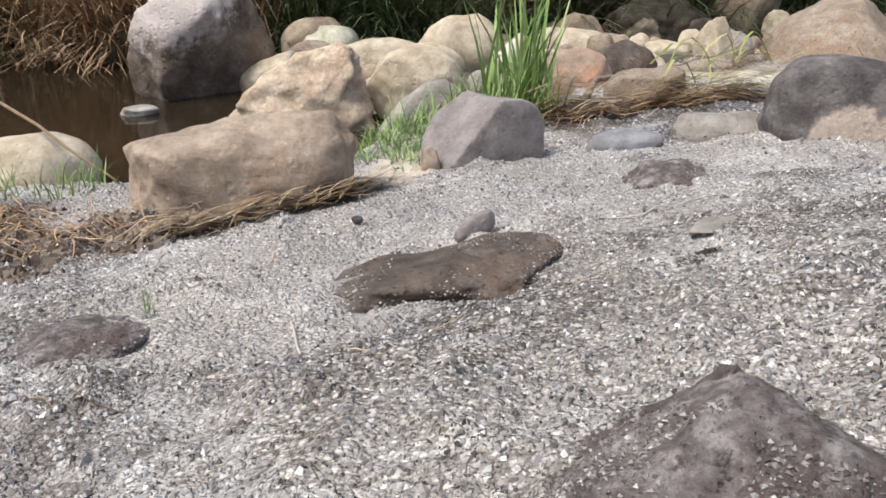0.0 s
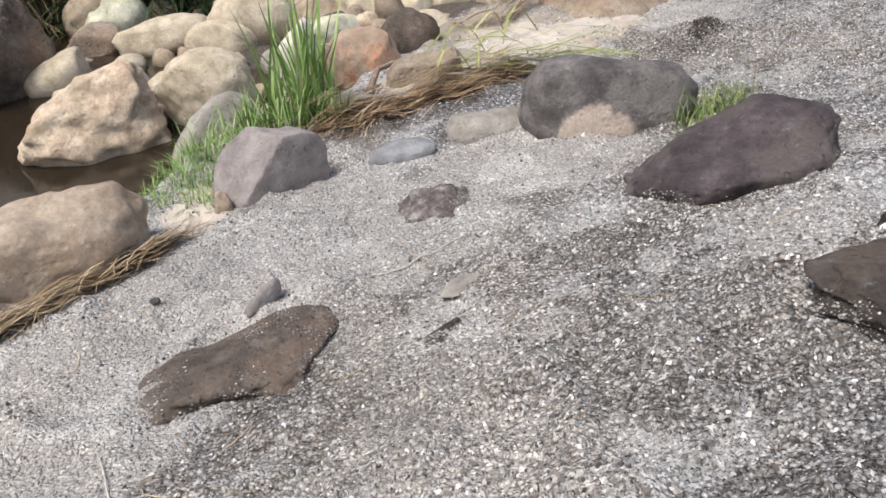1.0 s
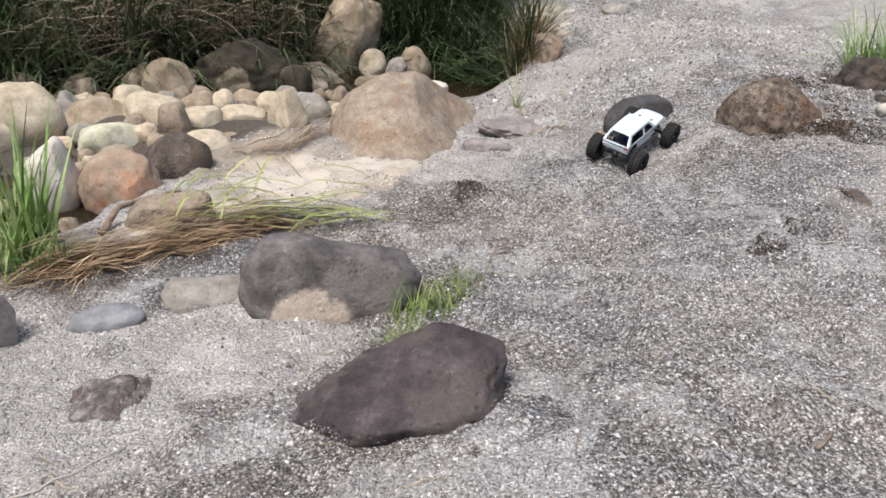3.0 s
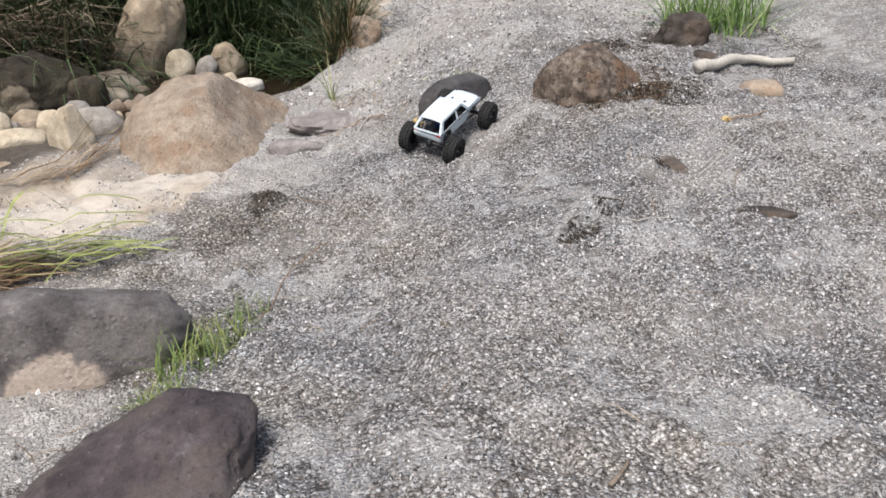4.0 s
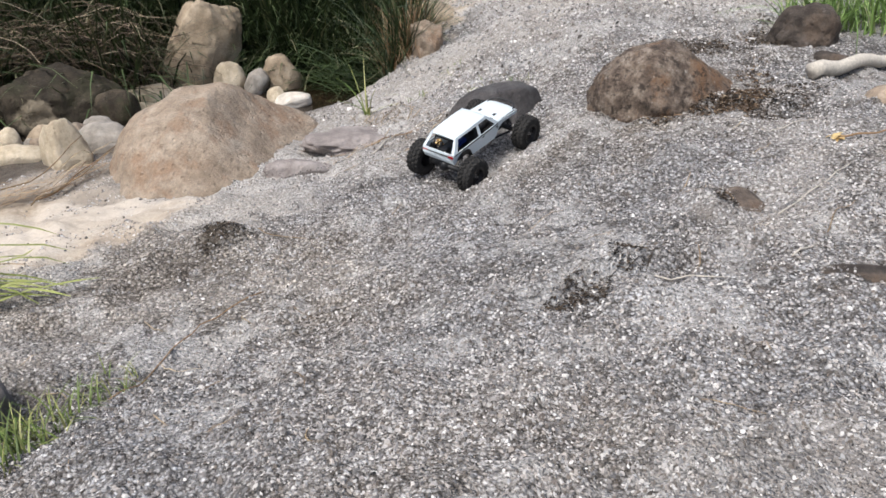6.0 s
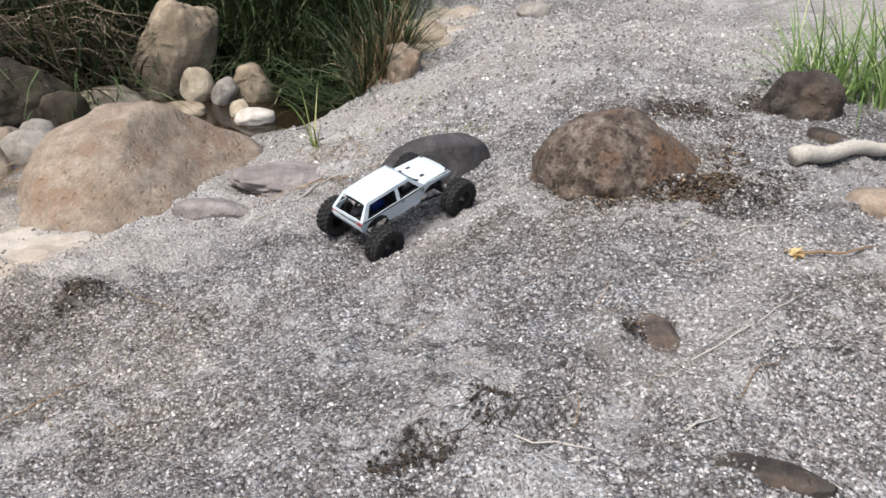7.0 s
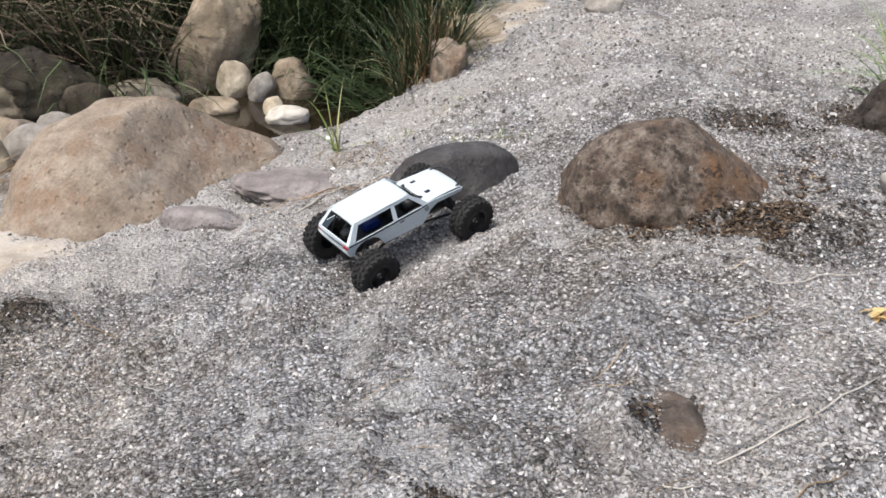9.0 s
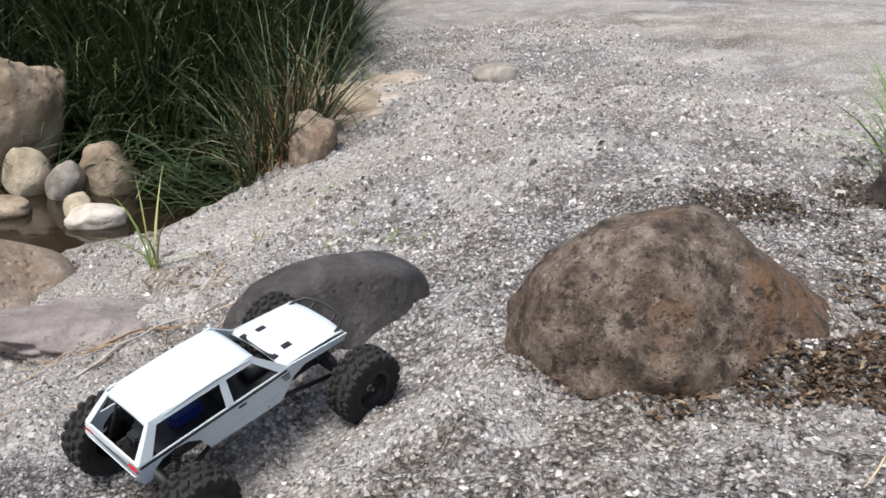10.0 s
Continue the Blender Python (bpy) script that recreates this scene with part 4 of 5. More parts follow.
def flakes(name, label, category, spots, size, material, seed):
    """Thin curled flakes lying on the ground: x, y, radius, count."""
    r = np.random.RandomState(seed)
    vs, fs, k = [], [], 0
    for x, y, radius, count in spots:
        rr, a = radius * np.sqrt(r.rand(count)), r.rand(count) * 6.283
        px, py = x + rr * np.cos(a), y + rr * np.sin(a)
        pz = land(px, py)
        for i in range(count):
            s = size * r.uniform(0.4, 1.3)
            m = Euler((r.uniform(-0.6, 0.6), r.uniform(-0.6, 0.6), r.uniform(0, 6.28))).to_matrix()
            for q in ((-1, 0, 0), (-0.2, -0.45, 0.25), (1, 0, 0.1), (0.1, 0.5, 0.3)):
                p = m @ (Vector(q) * s)
                vs.append((px[i] + p.x, py[i] + p.y, pz[i] + 0.006 + p.z))
            fs += [(k, k + 1, k + 2), (k, k + 2, k + 3)]
            k += 4
    return tagged(mesh_object(name, vs, fs, material, False), label, category, kind="stuff")


flakes("leaf_litter", "brown crumbled leaf litter round the domed boulder", "leaves", [(3.83, 3.48, 0.07, 300), (3.94, 3.43, 0.07, 340), (4.04, 3.50, 0.07, 280), (3.67, 3.50, 0.06, 160), (3.94, 3.43, 0.08, 160), (4.16, 3.69, 0.08, 140), (3.55, 3.59, 0.05, 60), (4.29, 3.87, 0.06, 60)], 0.009, LITTER, 51)
flakes("leaf_litter", "dark leaf litter in the hollows of the gravel", "leaves", [(4.20, 4.16, 0.13, 260), (4.62, 4.26, 0.16, 240), (2.98, 3.94, 0.05, 90), (2.93, 4.69, 0.08, 60), (3.47, 2.71, 0.04, 40)], 0.007, LITTER, 52)
# black crumbs added where crevices round the ledge and flush stone look dark
flakes("dark_crumbs", "black crumbs in the gravel, standing for shade in its cracks", "litter", [(3.05, 2.52, 0.05, 120), (2.91, 2.44, 0.06, 160), (2.83, 2.42, 0.04, 70), (3.44, 2.70, 0.04, 80), (3.52, 2.73, 0.03, 50), (2.05, 3.47, 0.08, 160), (4.18, 4.17, 0.13, 420), (4.33, 4.12, 0.10, 200), (4.59, 4.26, 0.10, 260), (3.99, 3.29, 0.10, 240), (4.10, 3.36, 0.08, 160), (4.26, 3.46, 0.10, 160)], 0.007, RECESS, 55)
flakes("curled_leaf", "yellow curled dry leaf beside the dark boulder", "leaf", [(2.97, 3.98, 0.02, 9), (2.955, 4.02, 0.03, 8)], 0.03, DRYLEAF, 53)
flakes("curled_leaf", "orange curled dry leaf on the gravel", "leaf", [(4.00, 2.98, 0.022, 6)], 0.026, DRYLEAF, 54)


# ---- helpers for made things ----
def part(name, bm, material, parent, label="", shade=False):
    me = bpy.data.meshes.new(name)
    bmesh.ops.recalc_face_normals(bm, faces=bm.faces)
    bm.to_mesh(me)
    bm.free()
    me.materials.append(material)
    me.polygons.foreach_set("use_smooth", [shade] * len(me.polygons))
    ob = new(name, me)
    if parent:
        ob.parent = parent
    return tagged(ob, label)


def tube(points, radius, sides=8, ends=None):
    """A bent rod through the points; ends: the radius at the last point."""
    bm = bmesh.new()
    pts = [Vector(p) for p in points]
    rings = []
    for i, p in enumerate(pts):
        d = (pts[min(i + 1, len(pts) - 1)] - pts[max(i - 1, 0)]).normalized()
        e1 = d.orthogonal().normalized() if i == 0 else (e1 - d * e1.dot(d)).normalized()
        e2 = d.cross(e1)
        r = radius + ((ends if ends is not None else radius) - radius) * i / (len(pts) - 1)
        rings.append([bm.verts.new(p + (e1 * math.cos(2 * math.pi * k / sides) + e2 * math.sin(2 * math.pi * k / sides)) * r) for k in range(sides)])
    for a, b in zip(rings, rings[1:]):
        for k in range(sides):
            bm.faces.new((a[k], a[(k + 1) % sides], b[(k + 1) % sides], b[k]))
    bm.faces.new(rings[0][::-1])
    bm.faces.new(rings[-1])
    return bm


def box(size, at=(0, 0, 0), bevel=0.0, turn=None):
    bm = bmesh.new()
    bmesh.ops.create_cube(bm, size=1)
    bmesh.ops.scale(bm, vec=size, verts=bm.verts)
    if bevel:
        bmesh.ops.bevel(bm, geom=bm.edges, offset=bevel, segments=2, affect="EDGES")
    if turn:
        bmesh.ops.rotate(bm, cent=(0, 0, 0), matrix=Euler([radians(a) for a in turn]).to_matrix(), verts=bm.verts)
    bmesh.ops.translate(bm, vec=at, verts=bm.verts)
    return bm


def plate(outline, thick, bevel=0.0):
    """A flat panel: its outline in space, thickened inwards."""
    bm = bmesh.new()
    f = bm.faces.new([bm.verts.new(p) for p in outline])
    f.normal_update()
    n = f.normal.copy()
    out = bmesh.ops.extrude_face_region(bm, geom=[f])
    bmesh.ops.translate(bm, vec=n * -thick, verts=[g for g in out["geom"] if isinstance(g, bmesh.types.BMVert)])
    if bevel:
        bmesh.ops.bevel(bm, geom=bm.edges, offset=bevel, segments=2, affect="EDGES")
    return bm


def shell(grid, thick):
    """A curved panel from rows of points, thickened downwards."""
    bm = bmesh.new()
    top = [[bm.verts.new(p) for p in row] for row in grid]
    low = [[bm.verts.new((p[0], p[1], p[2] - thick)) for p in row] for row in grid]
    R, C = len(grid), len(grid[0])
    for i in range(R - 1):
        for j in range(C - 1):
            bm.faces.new((top[i][j], top[i][j + 1], top[i + 1][j + 1], top[i + 1][j]))
            bm.faces.new((low[i][j], low[i + 1][j], low[i + 1][j + 1], low[i][j + 1]))
    for i in range(R - 1):
        for j in (0, C - 1):
            bm.faces.new((top[i][j], top[i + 1][j], low[i + 1][j], low[i][j]))
    for j in range(C - 1):
        for i in (0, R - 1):
            bm.faces.new((top[i][j], top[i][j + 1], low[i][j + 1], low[i][j]))
    return bm


def lathe(profile, segments):
    """A wheel-like body turned about the y axis from (radius, y) points."""
    bm = bmesh.new()
    rings = [[bm.verts.new((r * math.cos(a), y, r * math.sin(a))) for a in (2 * math.pi * k / segments for k in range(segments))] for r, y in profile]
    for a, b in zip(rings, rings[1:]):
        for k in range(segments):
            bm.faces.new((a[k], a[(k + 1) % segments], b[(k + 1) % segments], b[k]))
    return bm


def join(bm, other):
    me = bpy.data.meshes.new("join")
    other.to_mesh(me)
    other.free()
    bm.from_mesh(me)
    bpy.data.meshes.remove(me)


# ---- sticks on the gravel ----
def stick(name, label, points, radius, ends=None, material=None, seed=0):
    r = random.Random(seed)
    fine = []
    for a, b in zip(points, points[1:]):
        for k in range(4):
            u = k / 4
            x, y = a[0] + (b[0] - a[0]) * u + r.gauss(0, 0.0012), a[1] + (b[1] - a[1]) * u + r.gauss(0, 0.0012)
            h = a[2] + (b[2] - a[2]) * u
            fine.append((x, y, float(land(x, y)) + radius + h))
    fine.append((points[-1][0], points[-1][1], float(land(*points[-1][:2])) + radius + points[-1][2]))
    ob = part(name, tube(fine, radius, 7, ends), material or WOOD, None, label, True)
    return tagged(ob, label, "stick")


stick("stick", "straight pale peeled stick on the gravel", [(3.518, 2.581, 0.002), (3.682, 2.645, 0.004), (3.865, 2.736, 0.002)], 0.0021, 0.0016, seed=1)
stick("stick", "short pale stem lying on the gravel", [(3.081, 2.440, 0.003), (3.224, 2.360, 0.002)], 0.0025, 0.0015, seed=2)
stick("stick", "thin pale twig on the gravel", [(0.37, 1.77, 0.002), (0.5, 1.8, 0.004), (0.66, 1.9, 0.002)], 0.0025, 0.0015, seed=3)
stick("stick", "upright dry stalk in the gravel", [(-0.18, 1.12, 0.0), (-0.23, 1.27, 0.01)], 0.0025, 0.0015, seed=4)
stick("stick", "reddish strip of bark on the gravel", [(2.186, 1.283, 0.003), (2.267, 1.329, 0.003)], 0.006, 0.003, BROWN, 5)
stick("stick", "short pale stick at the slope's top", [(2.449, 1.024, 0.002), (2.566, 0.974, 0.002)], 0.0026, 0.002, seed=6)
stick("stick", "dark crooked twig across the gravel", [(2.163, 2.986, 0.002), (1.985, 2.872, 0.006), (1.90, 2.72, 0.003), (1.79, 2.53, 0.002)], 0.0018, 0.0015, THATCH, 7)
stick("stick", "brown bent twig beside the leaf", [(4.002, 2.979, 0.004), (4.112, 2.939, 0.015), (4.218, 2.963, 0.004)], 0.004, 0.002, THATCH, 8)
stick("stick", "pale broken twig beside the outcrop", [(2.701, 4.152, 0.003), (2.842, 4.374, 0.006), (2.986, 4.413, 0.003)], 0.0035, 0.002, seed=9)
branch = part("branch", tube([(-1.75, 2.9, 0.5), (-1.49, 2.68, 0.45), (-1.29, 2.5, 0.42), (-1.16, 2.4, 0.37), (-1.04, 2.37, 0.30), (-0.97, 2.35, 0.255)], 0.007, 7, 0.003), STRAW, None, "", True)
tagged(branch, "long thin dry branch leaning over the water", "branch")
stick("stick", "thin dry twig beside the moss tuft", [(2.18, 3.485, 0.01), (2.272, 3.423, 0.004), (2.366, 3.339, 0.002)], 0.0018, 0.001, STRAW, 14)
stick("stick", "short pale twig on the gravel", [(3.412, 2.527, 0.002), (3.470, 2.526, 0.002)], 0.0018, 0.0012, seed=15)
stick("stick", "bent dry twig on the gravel", [(3.550, 2.423, 0.002), (3.616, 2.486, 0.004), (3.692, 2.510, 0.002)], 0.0016, 0.001, STRAW, 16)
stick("stick", "short thick pale twig on the gravel", [(3.402, 2.354, 0.002), (3.489, 2.384, 0.002)], 0.0024, 0.002, seed=17)
stick("stick", "thin straight stem below the litter", [(3.820, 3.122, 0.003), (3.944, 3.128, 0.006), (4.042, 3.114, 0.003)], 0.0018, 0.0012, seed=18)
stick("stick", "dry branch leaning on the brown boulder", [(1.323, 4.27, 0.02), (1.406, 4.416, 0.03), (1.513, 4.498, 0.05), (1.651, 4.689, 0.1)], 0.0032, 0.002, STRAW, 19)
stick("stick", "dark dry branch beside the brown boulder", [(1.325, 4.342, 0.01), (1.431, 4.532, 0.03), (1.599, 4.624, 0.08)], 0.003, 0.002, THATCH, 20)
stick("stick", "grey twig before the outcrop", [(2.708, 4.251, 0.004), (2.814, 4.389, 0.01), (2.932, 4.294, 0.004)], 0.003, 0.002, THATCH, 21)
stick("log", "bleached driftwood log on the gravel", [(4.357, 3.596, 0.0), (4.539, 3.623, 0.004), (4.771, 3.663, 0.0), (4.964, 3.537, 0.0)], 0.034, 0.018, WOOD, 11)
stick("root", "knobbly brown root by the wedge-shaped stone", [(0.5, 3.28, 0.0), (0.56, 3.42, 0.05), (0.68, 3.55, 0.05), (0.8, 3.62, 0.03)], 0.016, 0.006, BROWN, 12)
stick("stick", "dry branch among the creek stones", [(1.05, 4.35, 0.02), (1.3, 4.45, 0.08), (1.5, 4.68, 0.14)], 0.0035, 0.002, STRAW, 13)


# ---- the radio-controlled rock crawler ----
TYRE_R, BASE, TRACK = 0.066, 0.348, 0.235
FIT = Matrix.Translation((-0.0175, 0, 0.002)) @ Matrix.Diagonal((0.965, 0.90, 0.90, 1))


def car_part(name, bm, material, parent, label="", shade=False):
    bmesh.ops.transform(bm, matrix=FIT, verts=bm.verts)
    return part(name, bm, material, parent, label, shade)


def moulded_tyre():
    """One moulded skin: rounded sidewalls and a crown broken into staggered lugs."""
    section = [(0.036, 0.024), (0.044, 0.028), (0.052, 0.0288), (0.058, 0.028), (0.061, 0.0268), (0.0625, 0.0262), (0.0635, 0.022), (0.064, 0.0185), (0.0645, 0.0155), (0.065, 0.0125), (0.0652, 0.009), (0.0654, 0.005), (0.0655, 0.002)]
    section = section + [(r, -y) for r, y in section[::-1]]
    count, lugs = 168, 21
    bm = bmesh.new()
    rings = []
    for r, y in section:
        ring = []
        for k in range(count):
            u = k / count * lugs
            if r < 0.0605:
                lift = 0.0012 if r > 0.051 and (u * 2) % 1 < 0.5 else 0.0
            elif abs(y) > 0.0165:
                lift = 0.0058 if (u + (0.5 if y < 0 else 0)) % 1 < 0.62 else 0.0
            else:
                lift = 0.0058 if (u + 0.25 + (0.5 if y < 0 else 0) + abs(y) * 38) % 1 < 0.6 and 0.0035 < abs(y) < 0.0145 else 0.0
            a = 2 * math.pi * k / count
            ring.append(bm.verts.new(((r + lift) * math.cos(a), y, (r + lift) * math.sin(a))))
        rings.append(ring)
    for p, q in zip(rings, rings[1:]):
        for k in range(count):
            bm.faces.new((p[k], p[(k + 1) % count], q[(k + 1) % count], q[k]))
    return bm


def wheel(car, x, y, side):
    rim = lathe([(0.006, 0.012), (0.010, 0.017), (0.030, 0.010), (0.034, 0.022), (0.038, 0.024), (0.038, -0.022), (0.034, -0.022)], 28)
    w = part("wheel", rim, BLACK, car, "black beadlock wheel")
    t = moulded_tyre()
    part("tyre", t, RUBBER, w, "chunky black rubber tyre", False)
    ring = lathe([(0.033, 0.0235), (0.033, 0.0265), (0.040, 0.0265), (0.040, 0.0235), (0.033, 0.0235)], 32)
    part("beadlock_ring", ring, BLACK, w)
    for k in range(6):
        a = k * math.pi / 3
        spoke = box((0.026, 0.004, 0.008), (0.021, 0.013, 0), 0.001)
        bmesh.ops.rotate(spoke, cent=(0, 0, 0), matrix=Matrix.Rotation(a, 3, "Y"), verts=spoke.verts)
        part("spoke", spoke, BLACK, w)
    nut = lathe([(0.0, 0.024), (0.004, 0.024), (0.0045, 0.016), (0.008, 0.015)], 6)
    part("hub_nut", nut, STEEL, w, "steel hub nut")
    w.matrix_basis = pose(x, y, TYRE_R + 0.002, 0, 0, 0 if side > 0 else 180) @ Matrix.Scale(TYRE_R / 0.069, 4)
    return w


def shock(car, top, foot):
    top, foot = Vector(top), Vector(foot)
    d = foot - top
    body = car_part("shock_absorber", tube([top, top + d * 0.55], 0.0065, 10), BLACK, car, "", True)
    car_part("shaft", tube([top + d * 0.5, foot], 0.002, 8), STEEL, body, "steel shaft")
    e1 = d.orthogonal().normalized()
    e2 = d.normalized().cross(e1)
    coil = [top + d * (0.25 + 0.68 * k / 90) + (e1 * math.cos(k * 0.56) + e2 * math.sin(k * 0.56)) * 0.0085 for k in range(91)]
    car_part("spring", tube(coil, 0.0012, 5), BLACK, body, "black coil spring")


def crawler():
    car = new("toy_truck")
    for x in (-BASE / 2, BASE / 2):
        for side in (1, -1):
            wheel(car, x, side * TRACK / 2, side)
    # axles, links, skid plate
    xr, xf = -0.159, 0.1965
    for x in (xr, xf):
        ax = car_part("axle", tube([(x, -0.085, 0.071), (x, 0.085, 0.071)], 0.0105, 12), BLACK, car, "", True)
        bm = bmesh.new()
        bmesh.ops.create_uvsphere(bm, u_segments=14, v_segments=10, radius=0.024)
        bmesh.ops.scale(bm, vec=(1.15, 0.9, 1), verts=bm.verts)
        bmesh.ops.translate(bm, vec=(x, 0.012, 0.071), verts=bm.verts)
        car_part("differential", bm, BLACK, ax, "", True)
        for side in (1, -1):
            car_part("knuckle", box((0.024, 0.012, 0.03), (x, side * 0.082, 0.071), 0.003), BLACK, ax)
            s = 1 if x > 0 else -1
            car_part("lower_link", tube([(x - s * 0.012, side * 0.055, 0.062), (s * 0.055, side * 0.035, 0.078)], 0.0045, 8), BLACK, car, "", True)
            car_part("upper_link", tube([(x, side * 0.03, 0.092), (s * 0.06, side * 0.02, 0.115)], 0.0035, 8), BLACK, car, "", True)
            shock(car, (x - s * 0.035, side * 0.052, 0.148), (x - s * 0.005, side * 0.06, 0.085))
    car_part("skid_plate", box((0.125, 0.09, 0.014), (0, 0, 0.082), 0.004), BLACK, car)
    for side in (1, -1):
        car_part("chassis_rail", box((0.33, 0.006, 0.022), (0, side * 0.042, 0.112), 0.002), BLACK, car)
    # black tray added to stand for the dark inside of the cabin
    car_part("dark_interior_tray", box((0.25, 0.105, 0.012), (-0.03, 0, 0.128), 0.003), BLACK, car)
    car_part("motor", tube([(0.03, -0.005, 0.145), (0.085, -0.005, 0.145)], 0.018, 14), BLACK, car, "", True)
    car_part("battery", box((0.055, 0.034, 0.020), (-0.085, -0.006, 0.147), 0.004), BLUE, car, "blue battery pack")
    car_part("speed_controller", box((0.036, 0.03, 0.018), (-0.155, 0.012, 0.142), 0.003), BLACK, car, "small black electronics box")
    for side in (1, -1):
        car_part("seat", box((0.035, 0.034, 0.05), (-0.02, side * 0.024, 0.165), 0.006, (0, -12, 0)), BLACK, car)
    # body shell
    def hw(z):
        return 0.073 + (z - 0.10) * 0.085
    tail = [(-0.205, 0.173), (-0.211, 0.152), (-0.203, 0.128), (-0.190, 0.129), (-0.184, 0.146), (-0.168, 0.159), (-0.146, 0.163), (-0.122, 0.158), (-0.102, 0.143), (-0.086, 0.110)]
    nose = [(0.058, 0.103), (0.070, 0.118), (0.086, 0.143), (0.112, 0.156), (0.205, 0.150), (0.212, 0.163), (0.078, 0.177), (0.062, 0.1745)]
    for side in (1, -1):
        line = [(x, side * hw(z), z) for x, z in tail + nose]
        body = car_part("body_side", plate(line if side < 0 else line[::-1], 0.0025), WHITE, car, "white painted side panel")
        car_part("stripe", plate([(x, side * (hw(z) + 0.0006), z) for x, z in ((-0.206, 0.1655), (0.03, 0.1655), (0.074, 0.167), (0.074, 0.1715), (-0.206, 0.1705))][:: 1 if side < 0 else -1], 0.0005), STRIPE, body, "thin black stripe")
        for k, (x0, z0) in enumerate(((0.070, 0.160), (0.072, 0.154), (0.074, 0.148))):
            car_part("marking", box((0.018 - 0.003 * k, 0.0006, 0.0025), (x0, side * (hw(z0) + 0.0006), z0)), STRIPE, body, "small black unreadable marking")
        car_part("door_handle", box((0.014, 0.002, 0.003), (-0.02, side * (hw(0.158) + 0.001), 0.158)), STRIPE, body, "black door handle")
        car_part("body_crease", box((0.13, 0.0016, 0.002), (-0.012, side * (hw(0.125) + 0.0006), 0.125), 0.0006), WHITE, body)
        car_part("body_pin", box((0.003, 0.002, 0.003), (0.03, side * (hw(0.113) + 0.001), 0.113), 0.0008), STRIPE, body)
        belt, roof = 0.1735, 0.2265
        yb, yt = hw(belt), 0.0605
        for name, x0, x1, t0, t1 in (("rear_pillar", -0.206, -0.184, -0.168, -0.153), ("middle_pillar", -0.048, -0.034, -0.044, -0.032), ("front_pillar", 0.060, 0.0785, 0.010, 0.024)):
            q = [(x0, side * yb, belt), (x1, side * yb, belt + (0.003 if x1 > 0 else 0)), (t1, side * yt, roof), (t0, side * yt, roof)]
            car_part(name, plate(q if side < 0 else q[::-1], 0.003), WHITE, car)
        q = [(-0.172, side * (yt + 0.0035), roof - 0.009), (0.019, side * (yt + 0.0035), roof - 0.009), (0.025, side * (yt - 0.001), roof + 0.003), (-0.168, side * (yt - 0.001), roof + 0.001)]
        car_part("roof_rail", plate(q if side < 0 else q[::-1], 0.003), WHITE, car)
        car_part("tail_light", box((0.005, 0.027, 0.010), (-0.2085, side * 0.064, 0.160), 0.0015, (0, -8, 0)), RED, car, "red tail light")
        car_part("cage_tube", tube([(-0.19, side * 0.05, 0.135), (-0.16, side * 0.048, 0.205), (-0.03, side * 0.05, 0.218), (0.02, side * 0.05, 0.212), (0.07, side * 0.052, 0.165)], 0.003, 8), BLACK, car, "", True)
    # roof and bonnet
    xs = [-0.172, -0.165, -0.14, -0.10, -0.05, 0.0, 0.018, 0.027]
    zs = [0.2215, 0.2275, 0.231, 0.2335, 0.235, 0.2335, 0.231, 0.2275]
    ys = [-0.062, -0.060, -0.05, -0.025, 0, 0.025, 0.05, 0.060, 0.062]
    car_part("roof", shell([[(x, y, z - 0.006 * (abs(y) / 0.062) ** 4 + 0.0) for y in ys] for x, z in zip(xs, zs)], 0.003), WHITE, car, "white roof panel", True)
    bx = [0.070, 0.078, 0.11, 0.15, 0.19, 0.208, 0.214]
    bz = [0.1790, 0.1815, 0.1805, 0.178, 0.1745, 0.171, 0.164]
    bonnet = car_part("bonnet", shell([[(x, y * (1.22 - 0.55 * (x - 0.07)), z - 0.005 * (abs(y) / 0.062) ** 3 + (0.002 if abs(y) < 0.03 else 0)) for y in ys] for x, z in zip(bx, bz)], 0.0025), WHITE, car, "white bonnet", True)
    for side in (1, -1):
        car_part("bonnet_vent", box((0.018, 0.013, 0.002), (0.108, side * 0.036, 0.1815), 0.0005, (0, 3, 0)), STRIPE, bonnet, "black bonnet vent")
    car_part("cowl", box((0.012, 0.10, 0.003), (0.076, 0, 0.1805), 0.001), STRIPE, car, "black cowl strip")
    car_part("grille", plate([(0.213, -0.058, 0.149), (0.213, 0.058, 0.149), (0.213, 0.058, 0.164), (0.213, -0.058, 0.164)], 0.003), STRIPE, car, "black grille")
    # tailgate with its window opening
    gate = car_part("tailgate", plate([(-0.2075, 0.0775, 0.1735), (-0.213, 0.076, 0.152), (-0.2045, 0.074, 0.128), (-0.2045, -0.074, 0.128), (-0.213, -0.076, 0.152), (-0.2075, -0.0775, 0.1735)], 0.003), WHITE, car, "white tailgate")
    car_part("stripe", box((0.001, 0.10, 0.005), (-0.2115, 0, 0.163), 0, (0, -8, 0)), STRIPE, gate, "black stripe")
    car_part("gate_crease", box((0.0015, 0.142, 0.002), (-0.2125, 0, 0.150), 0.0005), WHITE, gate)
    for side in (1, -1):
        q = [(-0.207, side * 0.0785, 0.1735), (-0.207, side * 0.066, 0.1735), (-0.1695, side * 0.052, 0.2225), (-0.1695, side * 0.0615, 0.2225)]
        car_part("rear_window_frame", plate(q if side > 0 else q[::-1], 0.003), WHITE, car)
    car_part("cross_tube", tube([(-0.165, -0.048, 0.205), (-0.165, 0.048, 0.205)], 0.003, 8), BLACK, car, "", True)
